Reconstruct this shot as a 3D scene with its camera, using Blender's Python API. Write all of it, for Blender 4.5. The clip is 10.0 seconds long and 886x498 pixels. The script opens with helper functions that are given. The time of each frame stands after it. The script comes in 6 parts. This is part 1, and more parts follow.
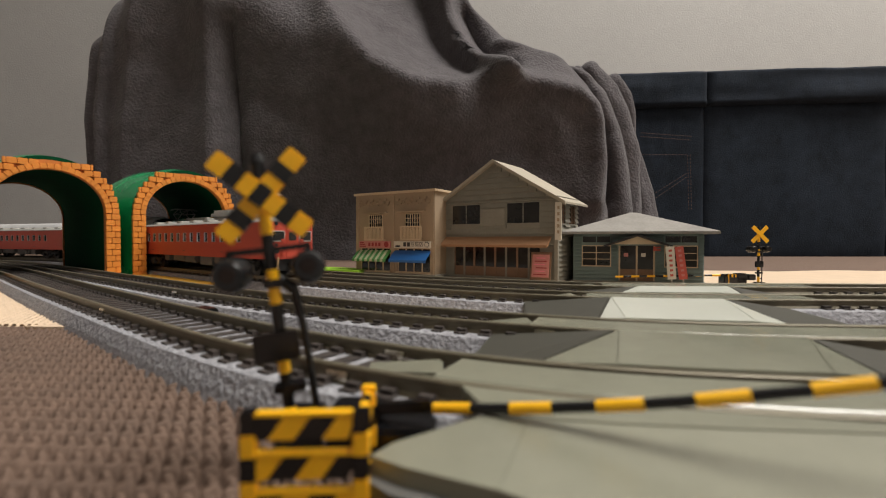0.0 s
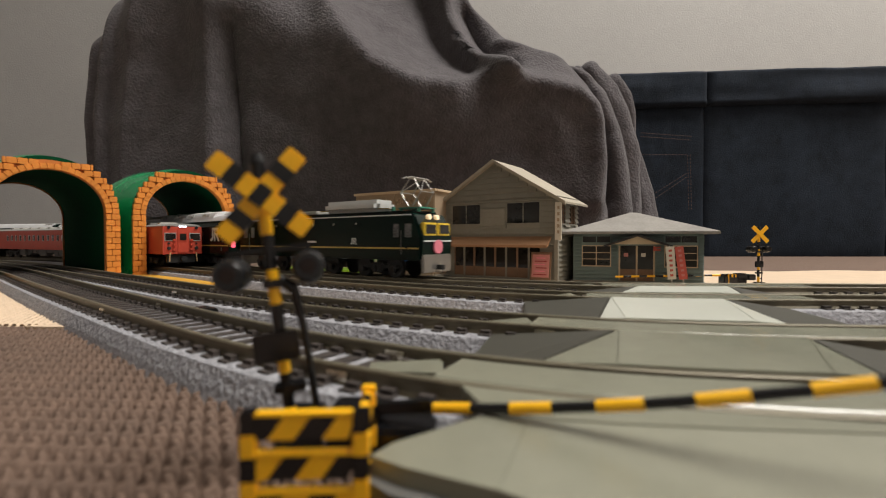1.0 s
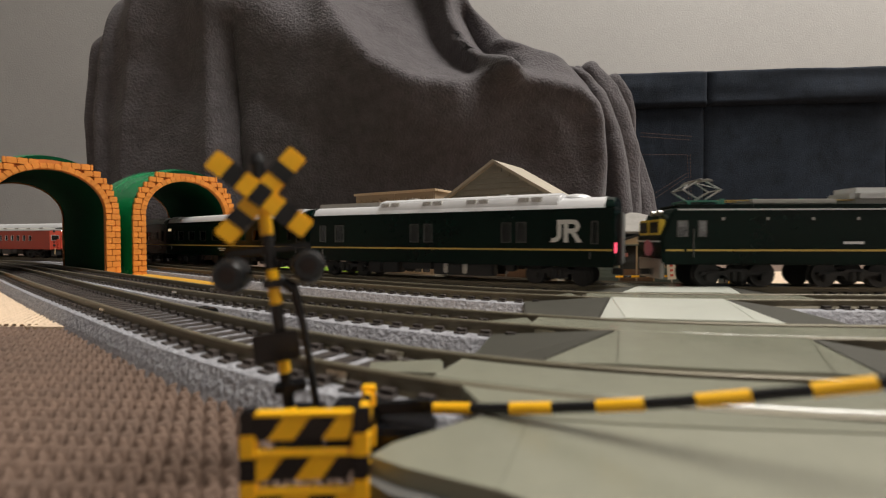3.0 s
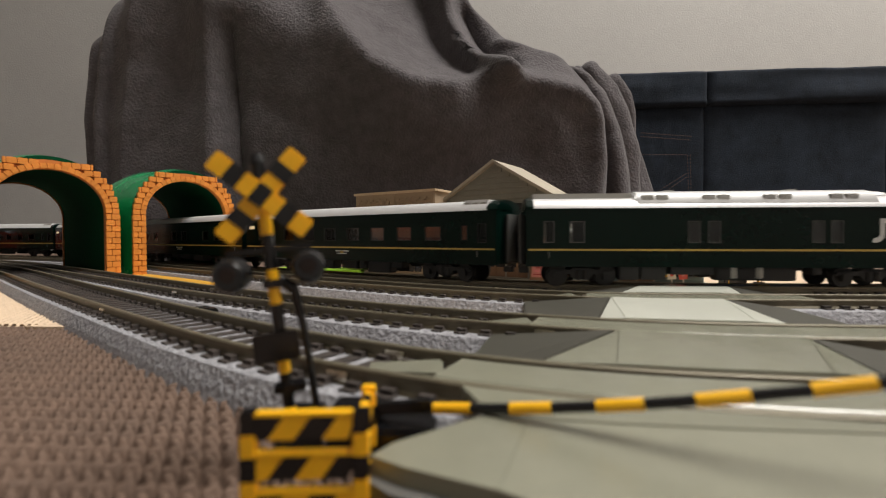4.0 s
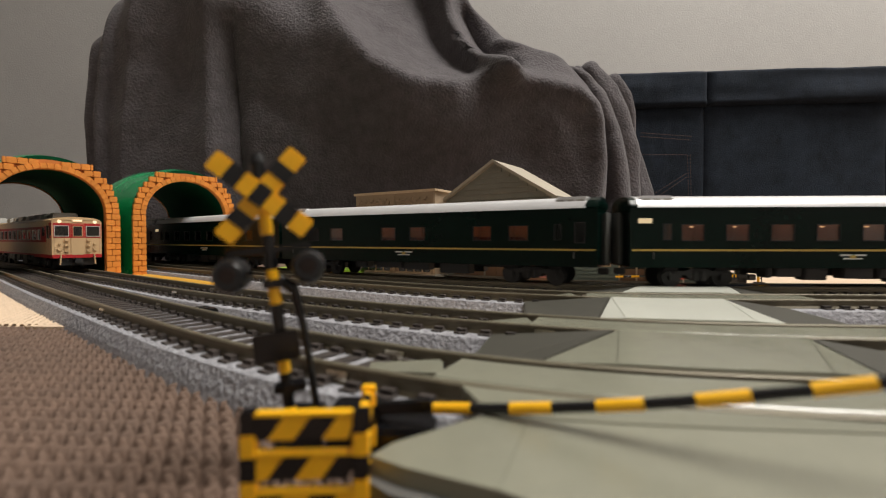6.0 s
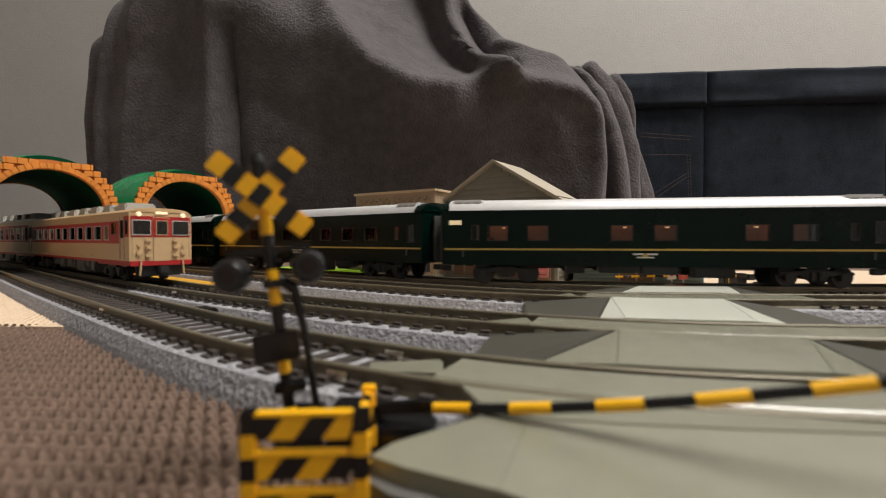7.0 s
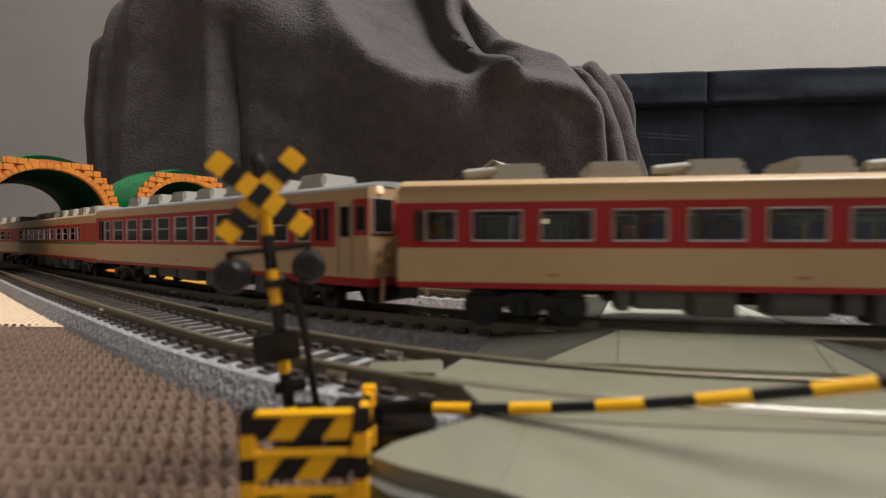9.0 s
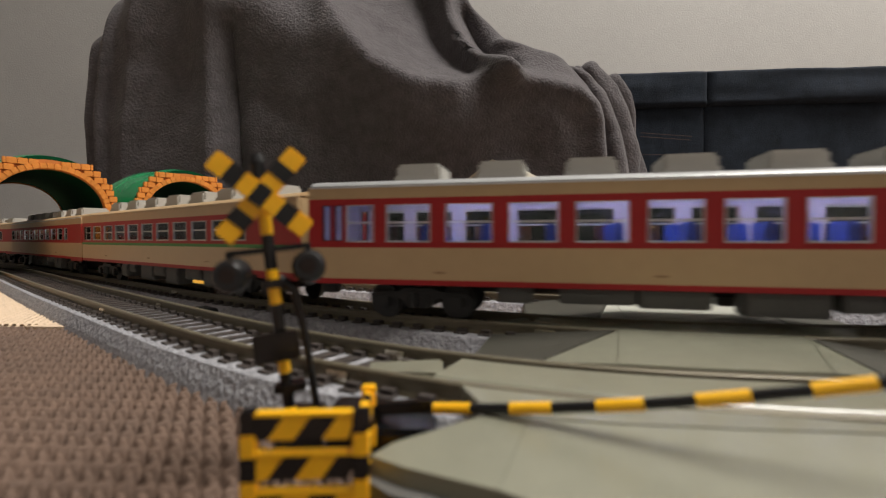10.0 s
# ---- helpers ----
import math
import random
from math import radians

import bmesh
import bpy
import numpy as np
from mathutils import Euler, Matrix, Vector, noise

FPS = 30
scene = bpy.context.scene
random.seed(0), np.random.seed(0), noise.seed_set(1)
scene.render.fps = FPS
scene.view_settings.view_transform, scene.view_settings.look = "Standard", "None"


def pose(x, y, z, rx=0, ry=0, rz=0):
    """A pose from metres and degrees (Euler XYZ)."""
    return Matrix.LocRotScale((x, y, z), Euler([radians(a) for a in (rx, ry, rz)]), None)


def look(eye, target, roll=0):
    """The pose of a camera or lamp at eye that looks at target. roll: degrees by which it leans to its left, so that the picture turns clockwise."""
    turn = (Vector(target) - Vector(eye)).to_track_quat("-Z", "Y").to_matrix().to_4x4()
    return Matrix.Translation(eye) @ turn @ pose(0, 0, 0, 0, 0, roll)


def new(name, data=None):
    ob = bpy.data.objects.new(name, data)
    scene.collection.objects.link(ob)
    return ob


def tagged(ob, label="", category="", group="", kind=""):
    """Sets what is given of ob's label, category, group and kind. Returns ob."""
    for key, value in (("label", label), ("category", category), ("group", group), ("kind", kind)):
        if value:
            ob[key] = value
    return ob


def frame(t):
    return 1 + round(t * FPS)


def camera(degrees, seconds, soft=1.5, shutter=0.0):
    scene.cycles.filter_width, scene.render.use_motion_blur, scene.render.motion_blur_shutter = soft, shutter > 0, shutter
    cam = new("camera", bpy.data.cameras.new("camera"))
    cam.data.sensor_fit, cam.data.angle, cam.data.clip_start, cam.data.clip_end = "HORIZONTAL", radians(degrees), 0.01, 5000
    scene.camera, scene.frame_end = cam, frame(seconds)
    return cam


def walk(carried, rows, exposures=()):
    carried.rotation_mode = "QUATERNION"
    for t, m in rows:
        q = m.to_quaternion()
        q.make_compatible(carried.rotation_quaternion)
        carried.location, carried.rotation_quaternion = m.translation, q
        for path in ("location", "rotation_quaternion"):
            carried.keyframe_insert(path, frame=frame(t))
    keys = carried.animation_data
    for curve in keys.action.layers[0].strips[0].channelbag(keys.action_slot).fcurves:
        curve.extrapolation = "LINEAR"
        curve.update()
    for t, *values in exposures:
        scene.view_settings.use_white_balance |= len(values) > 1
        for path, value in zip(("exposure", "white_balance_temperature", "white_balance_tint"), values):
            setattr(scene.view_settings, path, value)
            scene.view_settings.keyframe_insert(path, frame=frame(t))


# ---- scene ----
# The clip's camera stands still on the mat, a thumb's width above it.
cam = camera(87.43, 10.0, soft=1.1, shutter=0.3)
CAM_POSE = pose(0, 0, 0.0185, 90 - 1.19, 0, 0)
walk(cam, [(0, CAM_POSE), (10, CAM_POSE)], exposures=[(0, 0.1), (10, 0.1)])
cam.data.dof.use_dof = True
cam.data.dof.focus_distance = 0.24
cam.data.dof.aperture_fstop = 34

# ---- light: one ceiling lamp of the room, faint night sky outside ----
world = bpy.data.worlds.new("room_dark")
scene.world = world
world.use_nodes = True
world.node_tree.nodes["Background"].inputs[0].default_value = (0.5, 0.55, 0.7, 1)
world.node_tree.nodes["Background"].inputs[1].default_value = 0.05


def area(name, at, target, size, watts, colour):
    data = bpy.data.lights.new(name, "AREA")
    data.shape, data.size, data.energy, data.color = "DISK", size, watts, colour
    ob = new(name, data)
    ob.matrix_world = look(at, target)
    return ob


area("ceiling_light_glow", (1.10, 0.05, 2.22), (0.85, 0.15, 0), 1.3, 86, (1.0, 0.955, 0.885))

MM = 0.001


# ---- materials ----
def mat(name, colour, rough=0.5, metal=0.0, var=0.15, scale=40.0, bump=0.0, bscale=None, emit=None, strength=0.0,
        spec=0.5, fine=0.0, island=0.0, detail=6.0, glow=False):
    """A principled surface with colour change at two sizes and relief; scale is in features a metre."""
    m = bpy.data.materials.new(name)
    m.use_nodes = True
    nt = m.node_tree
    b = nt.nodes["Principled BSDF"]
    b.inputs["Roughness"].default_value = rough
    b.inputs["Metallic"].default_value = metal
    b.inputs["Specular IOR Level"].default_value = spec
    co = nt.nodes.new("ShaderNodeTexCoord")
    n1 = nt.nodes.new("ShaderNodeTexNoise")
    n1.inputs["Scale"].default_value = scale
    n1.inputs["Detail"].default_value = detail
    nt.links.new(co.outputs["Object"], n1.inputs["Vector"])
    n2 = nt.nodes.new("ShaderNodeTexNoise")
    n2.inputs["Scale"].default_value = scale * 9
    n2.inputs["Detail"].default_value = 4
    nt.links.new(co.outputs["Object"], n2.inputs["Vector"])
    mix = nt.nodes.new("ShaderNodeMath")
    mix.operation = "MULTIPLY_ADD"
    mix.inputs[1].default_value = 0.6
    nt.links.new(n1.outputs["Fac"], mix.inputs[0])
    half = nt.nodes.new("ShaderNodeMath")
    half.operation = "MULTIPLY"
    half.inputs[1].default_value = 0.4 + fine
    nt.links.new(n2.outputs["Fac"], half.inputs[0])
    nt.links.new(half.outputs[0], mix.inputs[2])
    ramp = nt.nodes.new("ShaderNodeValToRGB")
    lo, hi = [max(0.0, c * (1 - var)) for c in colour], [min(1.0, c * (1 + var)) for c in colour]
    ramp.color_ramp.elements[0].color, ramp.color_ramp.elements[1].color = (*lo, 1), (*hi, 1)
    ramp.color_ramp.elements[0].position, ramp.color_ramp.elements[1].position = 0.3, 0.7 + fine
    nt.links.new(mix.outputs[0], ramp.inputs[0])
    out = ramp.outputs[0]
    if island:
        oi = nt.nodes.new("ShaderNodeObjectInfo")
        hsv = nt.nodes.new("ShaderNodeHueSaturation")
        mr = nt.nodes.new("ShaderNodeMapRange")
        mr.inputs["To Min"].default_value, mr.inputs["To Max"].default_value = 1 - island, 1 + island
        nt.links.new(oi.outputs["Random"], mr.inputs["Value"])
        nt.links.new(mr.outputs[0], hsv.inputs["Value"])
        nt.links.new(out, hsv.inputs["Color"])
        out = hsv.outputs[0]
    nt.links.new(out, b.inputs["Base Color"])
    rr = nt.nodes.new("ShaderNodeMapRange")
    rr.inputs["To Min"].default_value, rr.inputs["To Max"].default_value = max(0.02, rough - 0.08), min(1.0, rough + 0.1)
    nt.links.new(n1.outputs["Fac"], rr.inputs["Value"])
    nt.links.new(rr.outputs[0], b.inputs["Roughness"])
    if bump:
        n3 = nt.nodes.new("ShaderNodeTexNoise")
        n3.inputs["Scale"].default_value = bscale or scale * 5
        n3.inputs["Detail"].default_value = 3
        nt.links.new(co.outputs["Object"], n3.inputs["Vector"])
        bp = nt.nodes.new("ShaderNodeBump")
        bp.inputs["Strength"].default_value = 1.0
        bp.inputs["Distance"].default_value = bump
        nt.links.new(n3.outputs["Fac"], bp.inputs["Height"])
        nt.links.new(bp.outputs[0], b.inputs["Normal"])
    if emit:
        b.inputs["Emission Color"].default_value = (*emit, 1)
        b.inputs["Emission Strength"].default_value = strength
        if glow:
            nt.links.new(out, b.inputs["Emission Color"])
    return m


def clear_pane(name):
    """A thin pane: it lets light through and mirrors more towards a flat view."""
    m = bpy.data.materials.new(name)
    m.use_nodes = True
    nt = m.node_tree
    nt.nodes.remove(nt.nodes["Principled BSDF"])
    see, gloss, mix, fr = [nt.nodes.new("ShaderNode" + k) for k in ("BsdfTransparent", "BsdfGlossy", "MixShader", "Fresnel")]
    see.inputs[0].default_value = (0.86, 0.88, 0.88, 1)
    gloss.inputs["Roughness"].default_value = 0.05
    fr.inputs["IOR"].default_value = 1.45
    nt.links.new(fr.outputs[0], mix.inputs[0])
    nt.links.new(see.outputs[0], mix.inputs[1])
    nt.links.new(gloss.outputs[0], mix.inputs[2])
    nt.links.new(mix.outputs[0], nt.nodes["Material Output"].inputs["Surface"])
    return m


M_WALL = mat("plaster_wallpaper", (0.36, 0.35, 0.338), 0.9, var=0.05, scale=6, bump=0.0006, bscale=260)
M_CEIL = mat("ceiling_paper", (0.75, 0.73, 0.7), 0.9, var=0.04, scale=6)
M_FLOOR = mat("dark_floorboards", (0.12, 0.075, 0.05), 0.5, var=0.3, scale=12)
M_BROWN = mat("brown_foam", (0.135, 0.086, 0.062), 0.8, var=0.22, scale=120, bump=0.00012, bscale=3000)
M_BEIGE = mat("beige_foam", (0.60, 0.46, 0.33), 0.8, var=0.08, scale=100, bump=0.0002, bscale=900)
M_BALLAST = mat("grey_speckled_ballast", (0.31, 0.31, 0.335), 0.85, var=0.6, scale=800, bump=0.0006, bscale=1300, fine=0.15)
M_RAIL = mat("brown_nickel_rail", (0.150, 0.128, 0.086), 0.46, 0.3, var=0.2, scale=150)
M_RAILTOP = mat("worn_rail_head", (0.21, 0.19, 0.135), 0.42, 0.5, var=0.15, scale=200)
M_SLEEPER = mat("dark_brown_sleeper", (0.045, 0.036, 0.032), 0.6, var=0.3, scale=400, island=0.2)
M_JOINT = mat("bright_joiner", (0.7, 0.66, 0.55), 0.22, 1.0, var=0.05, scale=300)
M_PLATE = mat("olive_grey_plastic", (0.222, 0.222, 0.170), 0.2, var=0.08, scale=60, bump=0.00003, bscale=2500)
M_PALE = mat("pale_grey_plastic", (0.52, 0.53, 0.47), 0.3, var=0.05, scale=60, bump=0.00003, bscale=2500)
# plate plastic darkened for slopes turned from the light; shade is in the colour
M_PLATESHADE = mat("olive_plastic_shaded", (0.055, 0.053, 0.043), 0.6, var=0.1, scale=60, spec=0.25)
M_YEL = mat("signal_yellow", (0.97, 0.50, 0.012), 0.34, var=0.08, scale=300)
M_BLK = mat("signal_black", (0.008, 0.008, 0.009), 0.2, var=0.3, scale=300)
M_LENS = mat("dark_red_lens", (0.012, 0.008, 0.008), 0.12, var=0.1, scale=300)
M_ORANGE = mat("orange_plastic_brick", (0.66, 0.235, 0.035), 0.42, var=0.10, scale=150, bump=0.00006, bscale=900, island=0.09)
M_MORTAR = mat("orange_joint", (0.50, 0.165, 0.025), 0.55, var=0.1, scale=150)
M_GREEN = mat("green_plastic", (0.010, 0.25, 0.09), 0.25, var=0.18, scale=40, bump=0.0006, bscale=70)
# the hull's green made near black: the tunnel's inner shade is in the colour
M_GREENSHADE = mat("green_plastic_shaded_inside", (0.002, 0.050, 0.020), 0.92, var=0.2, scale=40, spec=0.08)
M_LAWN = mat("lawn_green", (0.28, 0.52, 0.03), 0.8, var=0.15, scale=300)
M_ORPLATE = mat("orange_track_plate", (0.62, 0.33, 0.035), 0.5, var=0.08, scale=100)
M_BLANKET = mat("grey_fleece", (0.088, 0.080, 0.086), 1.0, var=0.30, scale=110, bump=0.0016, bscale=430, spec=0.05)
M_BLANKET.node_tree.nodes["Principled BSDF"].inputs["Sheen Weight"].default_value = 0.14
M_BLANKET.node_tree.nodes["Principled BSDF"].inputs["Sheen Roughness"].default_value = 0.6
M_DENIM = mat("navy_denim", (0.0160, 0.0222, 0.0335), 0.92, var=0.5, scale=70, bump=0.0006, bscale=1000, spec=0.2)
M_STITCH = mat("brown_thread", (0.10, 0.06, 0.045), 0.8, var=0.2, scale=900)
M_STUCCO = mat("tan_stucco", (0.36, 0.265, 0.175), 0.8, var=0.10, scale=120, bump=0.00008, bscale=1500)
M_CREAMTRIM = mat("cream_trim", (0.55, 0.42, 0.28), 0.7, var=0.08, scale=200)
M_SIDING = mat("grey_brown_siding", (0.25, 0.235, 0.195), 0.75, var=0.12, scale=160, bump=0.00006, bscale=1200)
M_ROOFBEIGE = mat("beige_roof", (0.36, 0.32, 0.25), 0.7, var=0.10, scale=150, bump=0.00008, bscale=800)
M_TEAL = mat("grey_green_boards", (0.165, 0.215, 0.205), 0.75, var=0.10, scale=160, bump=0.00005, bscale=1200)
M_ROOFGREY = mat("weathered_roof", (0.25, 0.235, 0.215), 0.75, var=0.22, scale=110, bump=0.00008, bscale=900)
M_WOODBR = mat("brown_wood", (0.20, 0.115, 0.065), 0.6, var=0.15, scale=300)
M_AWNBR = mat("brown_awning", (0.34, 0.18, 0.09), 0.7, var=0.08, scale=120)
M_AWNBLUE = mat("blue_awning", (0.012, 0.105, 0.34), 0.5, var=0.08, scale=150)
M_AWNGREEN = mat("green_awning", (0.06, 0.25, 0.06), 0.55, var=0.1, scale=150)
M_AWNPALE = mat("pale_green_stripe", (0.50, 0.55, 0.36), 0.55, var=0.08, scale=150)
M_SHOPGLASS = mat("dark_shop_glass", (0.018, 0.016, 0.014), 0.08, var=0.4, scale=60)
M_WHITE = mat("white_sign", (0.62, 0.57, 0.48), 0.6, var=0.06, scale=200)
M_PINK = mat("pink_sign", (0.52, 0.20, 0.18), 0.6, var=0.12, scale=700)
M_REDSIGN = mat("red_banner", (0.50, 0.085, 0.06), 0.6, var=0.1, scale=300)
M_INK = mat("dark_ink", (0.03, 0.025, 0.025), 0.7, var=0.1, scale=300)
M_MAROON = mat("maroon_ink", (0.30, 0.03, 0.03), 0.7, var=0.1, scale=300)
# trains
M_DGREEN = mat("deep_green_gloss", (0.0014, 0.0095, 0.0068), 0.2, var=0.15, scale=50, spec=0.2)
M_GOLD = mat("yellow_band", (0.52, 0.36, 0.08), 0.4, var=0.05, scale=100)
M_SILVER = mat("silver_roof", (0.66, 0.66, 0.67), 0.36, 0.2, var=0.06, scale=60)
M_GREYBOX = mat("grey_roof_unit", (0.40, 0.39, 0.36), 0.55, var=0.08, scale=150)
M_UNDER = mat("black_underframe", (0.012, 0.012, 0.012), 0.55, var=0.3, scale=200)
M_UNDERG = mat("grey_underframe", (0.10, 0.10, 0.095), 0.6, var=0.2, scale=200)
M_WHEEL = mat("dark_wheel", (0.022, 0.022, 0.022), 0.45, 0.3, var=0.2, scale=200)
M_CREAM = mat("cream_paint", (0.52, 0.36, 0.20), 0.34, var=0.06, scale=60)
M_CRIM = mat("crimson_paint", (0.36, 0.020, 0.022), 0.45, var=0.07, scale=60, spec=0.3)
M_VERM = mat("vermilion_paint", (0.46, 0.062, 0.036), 0.36, var=0.06, scale=60)
M_ROOFG = mat("grey_train_roof", (0.28, 0.275, 0.26), 0.5, var=0.08, scale=80)
M_PANE = mat("tinted_pane", (0.022, 0.022, 0.025), 0.1, var=0.45, scale=230)
M_PANEGREY = mat("grey_see_through_pane", (0.15, 0.15, 0.155), 0.1, var=0.9, scale=170, detail=1.0)
M_SEAT = mat("blue_seat", (0.03, 0.09, 0.50), 0.6, var=0.15, scale=300)
M_SASH = mat("aluminium_sash", (0.55, 0.55, 0.54), 0.35, 0.5, var=0.05, scale=200)
M_LAMPW = mat("lit_headlamp", (1, 0.9, 0.7), 0.3, emit=(1.0, 0.62, 0.32), strength=0.5)
M_LAMPC = mat("cool_sign_lamp", (1, 1, 1), 0.3, emit=(0.8, 0.9, 1.0), strength=2)
M_TAIL = mat("red_tail_lamp", (0.8, 0.1, 0.15), 0.3, emit=(1.0, 0.12, 0.2), strength=1.2)
M_HEADMARK = mat("pink_headmark", (0.70, 0.20, 0.26), 0.5, var=0.1, scale=400)
M_GASKET = mat("yellow_window_frame", (0.70, 0.50, 0.05), 0.4, var=0.05, scale=100)
M_TEALINS = mat("green_insulator", (0.05, 0.24, 0.17), 0.4, var=0.1, scale=300)
M_CLEAR = clear_pane("clear_pane")
M_DARKSASH = mat("dark_window_gasket", (0.02, 0.02, 0.02), 0.4, var=0.1, scale=200)
M_SIGNWARM = mat("lit_destination_sign", (0.6, 0.5, 0.35), 0.4, emit=(1.0, 0.75, 0.42), strength=0.45)
M_CABIN = mat("brown_cabin_wall", (0.34, 0.17, 0.10), 0.6, var=0.15, scale=120)
M_BERTHSEAT = mat("russet_berth", (0.22, 0.06, 0.04), 0.7, var=0.2, scale=200)
M_BERTH = mat("warm_berth_lamp", (1, 0.8, 0.5), 0.4, emit=(1.0, 0.50, 0.22), strength=1.0)
M_MARK = mat("white_painted_mark", (0.62, 0.62, 0.60), 0.4, var=0.04, scale=200)
M_ROOFPALE = mat("pale_roof_hood", (0.52, 0.53, 0.52), 0.4, var=0.06, scale=120)
M_SILVERDK = mat("worn_silver_roof", (0.42, 0.43, 0.44), 0.34, 0.3, var=0.08, scale=60)
M_CREAMDK = mat("cream_shadow_slot", (0.30, 0.18, 0.09), 0.5, var=0.08, scale=60)
M_INSIDE = mat("white_inner_lining", (0.62, 0.56, 0.70), 0.5, var=0.05, scale=100)
M_TUBE = mat("violet_white_tube", (1, 1, 1), 0.4, emit=(0.84, 0.82, 1.0), strength=8.0)
M_TUBECOOL = mat("cool_white_tube", (1, 1, 1), 0.4, emit=(0.75, 0.92, 1.0), strength=22.0)
M_SEATDK = mat("dark_red_seat", (0.12, 0.03, 0.03), 0.7, var=0.15, scale=300)
M_PANTO = mat("grey_metal_bars", (0.35, 0.34, 0.32), 0.35, 0.8, var=0.1, scale=200)


# ---- mesh helpers ----
def box(bm, x0, x1, y0, y1, z0, z1, m=None):
    """A box in millimetres; m turns it after."""
    vs = [bm.verts.new((x * MM, y * MM, z * MM)) for x in (x0, x1) for y in (y0, y1) for z in (z0, z1)]
    for q in ((0, 1, 3, 2), (4, 6, 7, 5), (0, 4, 5, 1), (2, 3, 7, 6), (0, 2, 6, 4), (1, 5, 7, 3)):
        bm.faces.new([vs[i] for i in q])
    if m is not None:
        bmesh.ops.transform(bm, matrix=m, verts=vs)
    return vs


def cyl(bm, a, b, r0, r1=None, n=12):
    """A rod from a to b in millimetres."""
    a, b = Vector(a) * MM, Vector(b) * MM
    r1 = r0 if r1 is None else r1
    q = (b - a).to_track_quat("Z", "Y")
    rings = []
    for p, r in ((a, r0), (b, r1)):
        rings.append([bm.verts.new(p + q @ Vector((math.cos(k * math.tau / n) * r * MM, math.sin(k * math.tau / n) * r * MM, 0))) for k in range(n)])
    for k in range(n):
        bm.faces.new((rings[0][k], rings[0][(k + 1) % n], rings[1][(k + 1) % n], rings[1][k]))
    bm.faces.new(rings[0][::-1])
    bm.faces.new(rings[1])


def prism(bm, pts, lo, hi, axis="y", m=None):
    """A polygon of (u, v) in millimetres pushed along an axis from lo to hi."""
    def at(u, v, w):
        return {"x": (w, u, v), "y": (u, w, v), "z": (u, v, w)}[axis]
    r = [[bm.verts.new(Vector(at(u, v, w)) * MM) for u, v in pts] for w in (lo, hi)]
    n = len(pts)
    for k in range(n):
        bm.faces.new((r[0][k], r[0][(k + 1) % n], r[1][(k + 1) % n], r[1][k]))
    bm.faces.new(r[0][::-1])
    bm.faces.new(r[1])
    if m is not None:
        bmesh.ops.transform(bm, matrix=m, verts=r[0] + r[1])


def mesh_of(bm, material, bevel=0.0, smooth=False, name="mesh"):
    bmesh.ops.recalc_face_normals(bm, faces=bm.faces)
    if bevel:
        edges = [e for e in bm.edges if len(e.link_faces) == 2 and e.calc_face_angle(0) > 0.5]
        bmesh.ops.bevel(bm, geom=edges, offset=bevel * MM, segments=2, affect="EDGES", clamp_overlap=True)
    me = bpy.data.meshes.new(name)
    bm.to_mesh(me)
    bm.free()
    for mm in (material if isinstance(material, (list, tuple)) else [material]):
        me.materials.append(mm)
    if smooth:
        me.shade_smooth()
        me.set_sharp_from_angle(angle=radians(40))
    return me


def part(name, bm, material, parent=None, label="", bevel=0.0, smooth=False, at=None):
    me = mesh_of(bm, material, bevel, smooth, name) if isinstance(bm, bmesh.types.BMesh) else bm
    ob = new(name, me)
    if parent is not None:
        ob.parent = parent
    if at is not None:
        ob.matrix_basis = at
    if label:
        ob["label"] = label
    return ob


def bx(name, dims, material, parent=None, label="", bevel=0.0, at=None):
    bm = bmesh.new()
    box(bm, *dims)
    return part(name, bm, material, parent, label, bevel, at=at)


def thing(name, label, category, m=None, group="", kind=""):
    ob = new(name)
    ob.empty_display_size = 0.01
    if m is not None:
        ob.matrix_basis = m
    return tagged(ob, label, category, group, kind)


# ---- the four tracks: one line, three more beside it ----
RAIL_Z = 5.0
LINE = [(1300, 20), (420, 48), (150, 62.5), (95, 65.4), (56, 68.2), (41.7, 69.9), (28, 73.2), (12.4, 79.4), (-6, 88.2),
        (-17.6, 94.9), (-58.8, 122.5), (-110, 163), (-167, 208.6), (-214, 246), (-262, 281), (-320, 312), (-400, 336), (-560, 360), (-2000, 470)]


def catmull(pts, n=40):
    p = np.array(pts, float)
    q = np.vstack([2 * p[0] - p[1], p, 2 * p[-1] - p[-2]])
    out = []
    for i in range(1, len(q) - 2):
        p0, p1, p2, p3 = q[i - 1:i + 3]
        t1 = np.linalg.norm(p1 - p0) ** .5
        t2 = t1 + np.linalg.norm(p2 - p1) ** .5
        t3 = t2 + np.linalg.norm(p3 - p2) ** .5
        for t in np.linspace(t1, t2, n, endpoint=False):
            a1 = (t1 - t) / t1 * p0 + t / t1 * p1
            a2 = (t2 - t) / (t2 - t1) * p1 + (t - t1) / (t2 - t1) * p2
            a3 = (t3 - t) / (t3 - t2) * p2 + (t - t2) / (t3 - t2) * p3
            b1 = (t2 - t) / t2 * a1 + t / t2 * a2
            b2 = (t3 - t) / (t3 - t1) * a2 + (t - t1) / (t3 - t1) * a3
            out.append((t2 - t) / (t2 - t1) * b1 + (t - t1) / (t2 - t1) * b2)
    return np.array(out + [p[-1]])


def resample(p, step=2.0):
    s = np.r_[0, np.cumsum(np.linalg.norm(np.diff(p, axis=0), axis=1))]
    g = np.arange(0, s[-1], step)
    return np.c_[np.interp(g, s, p[:, 0]), np.interp(g, s, p[:, 1])]


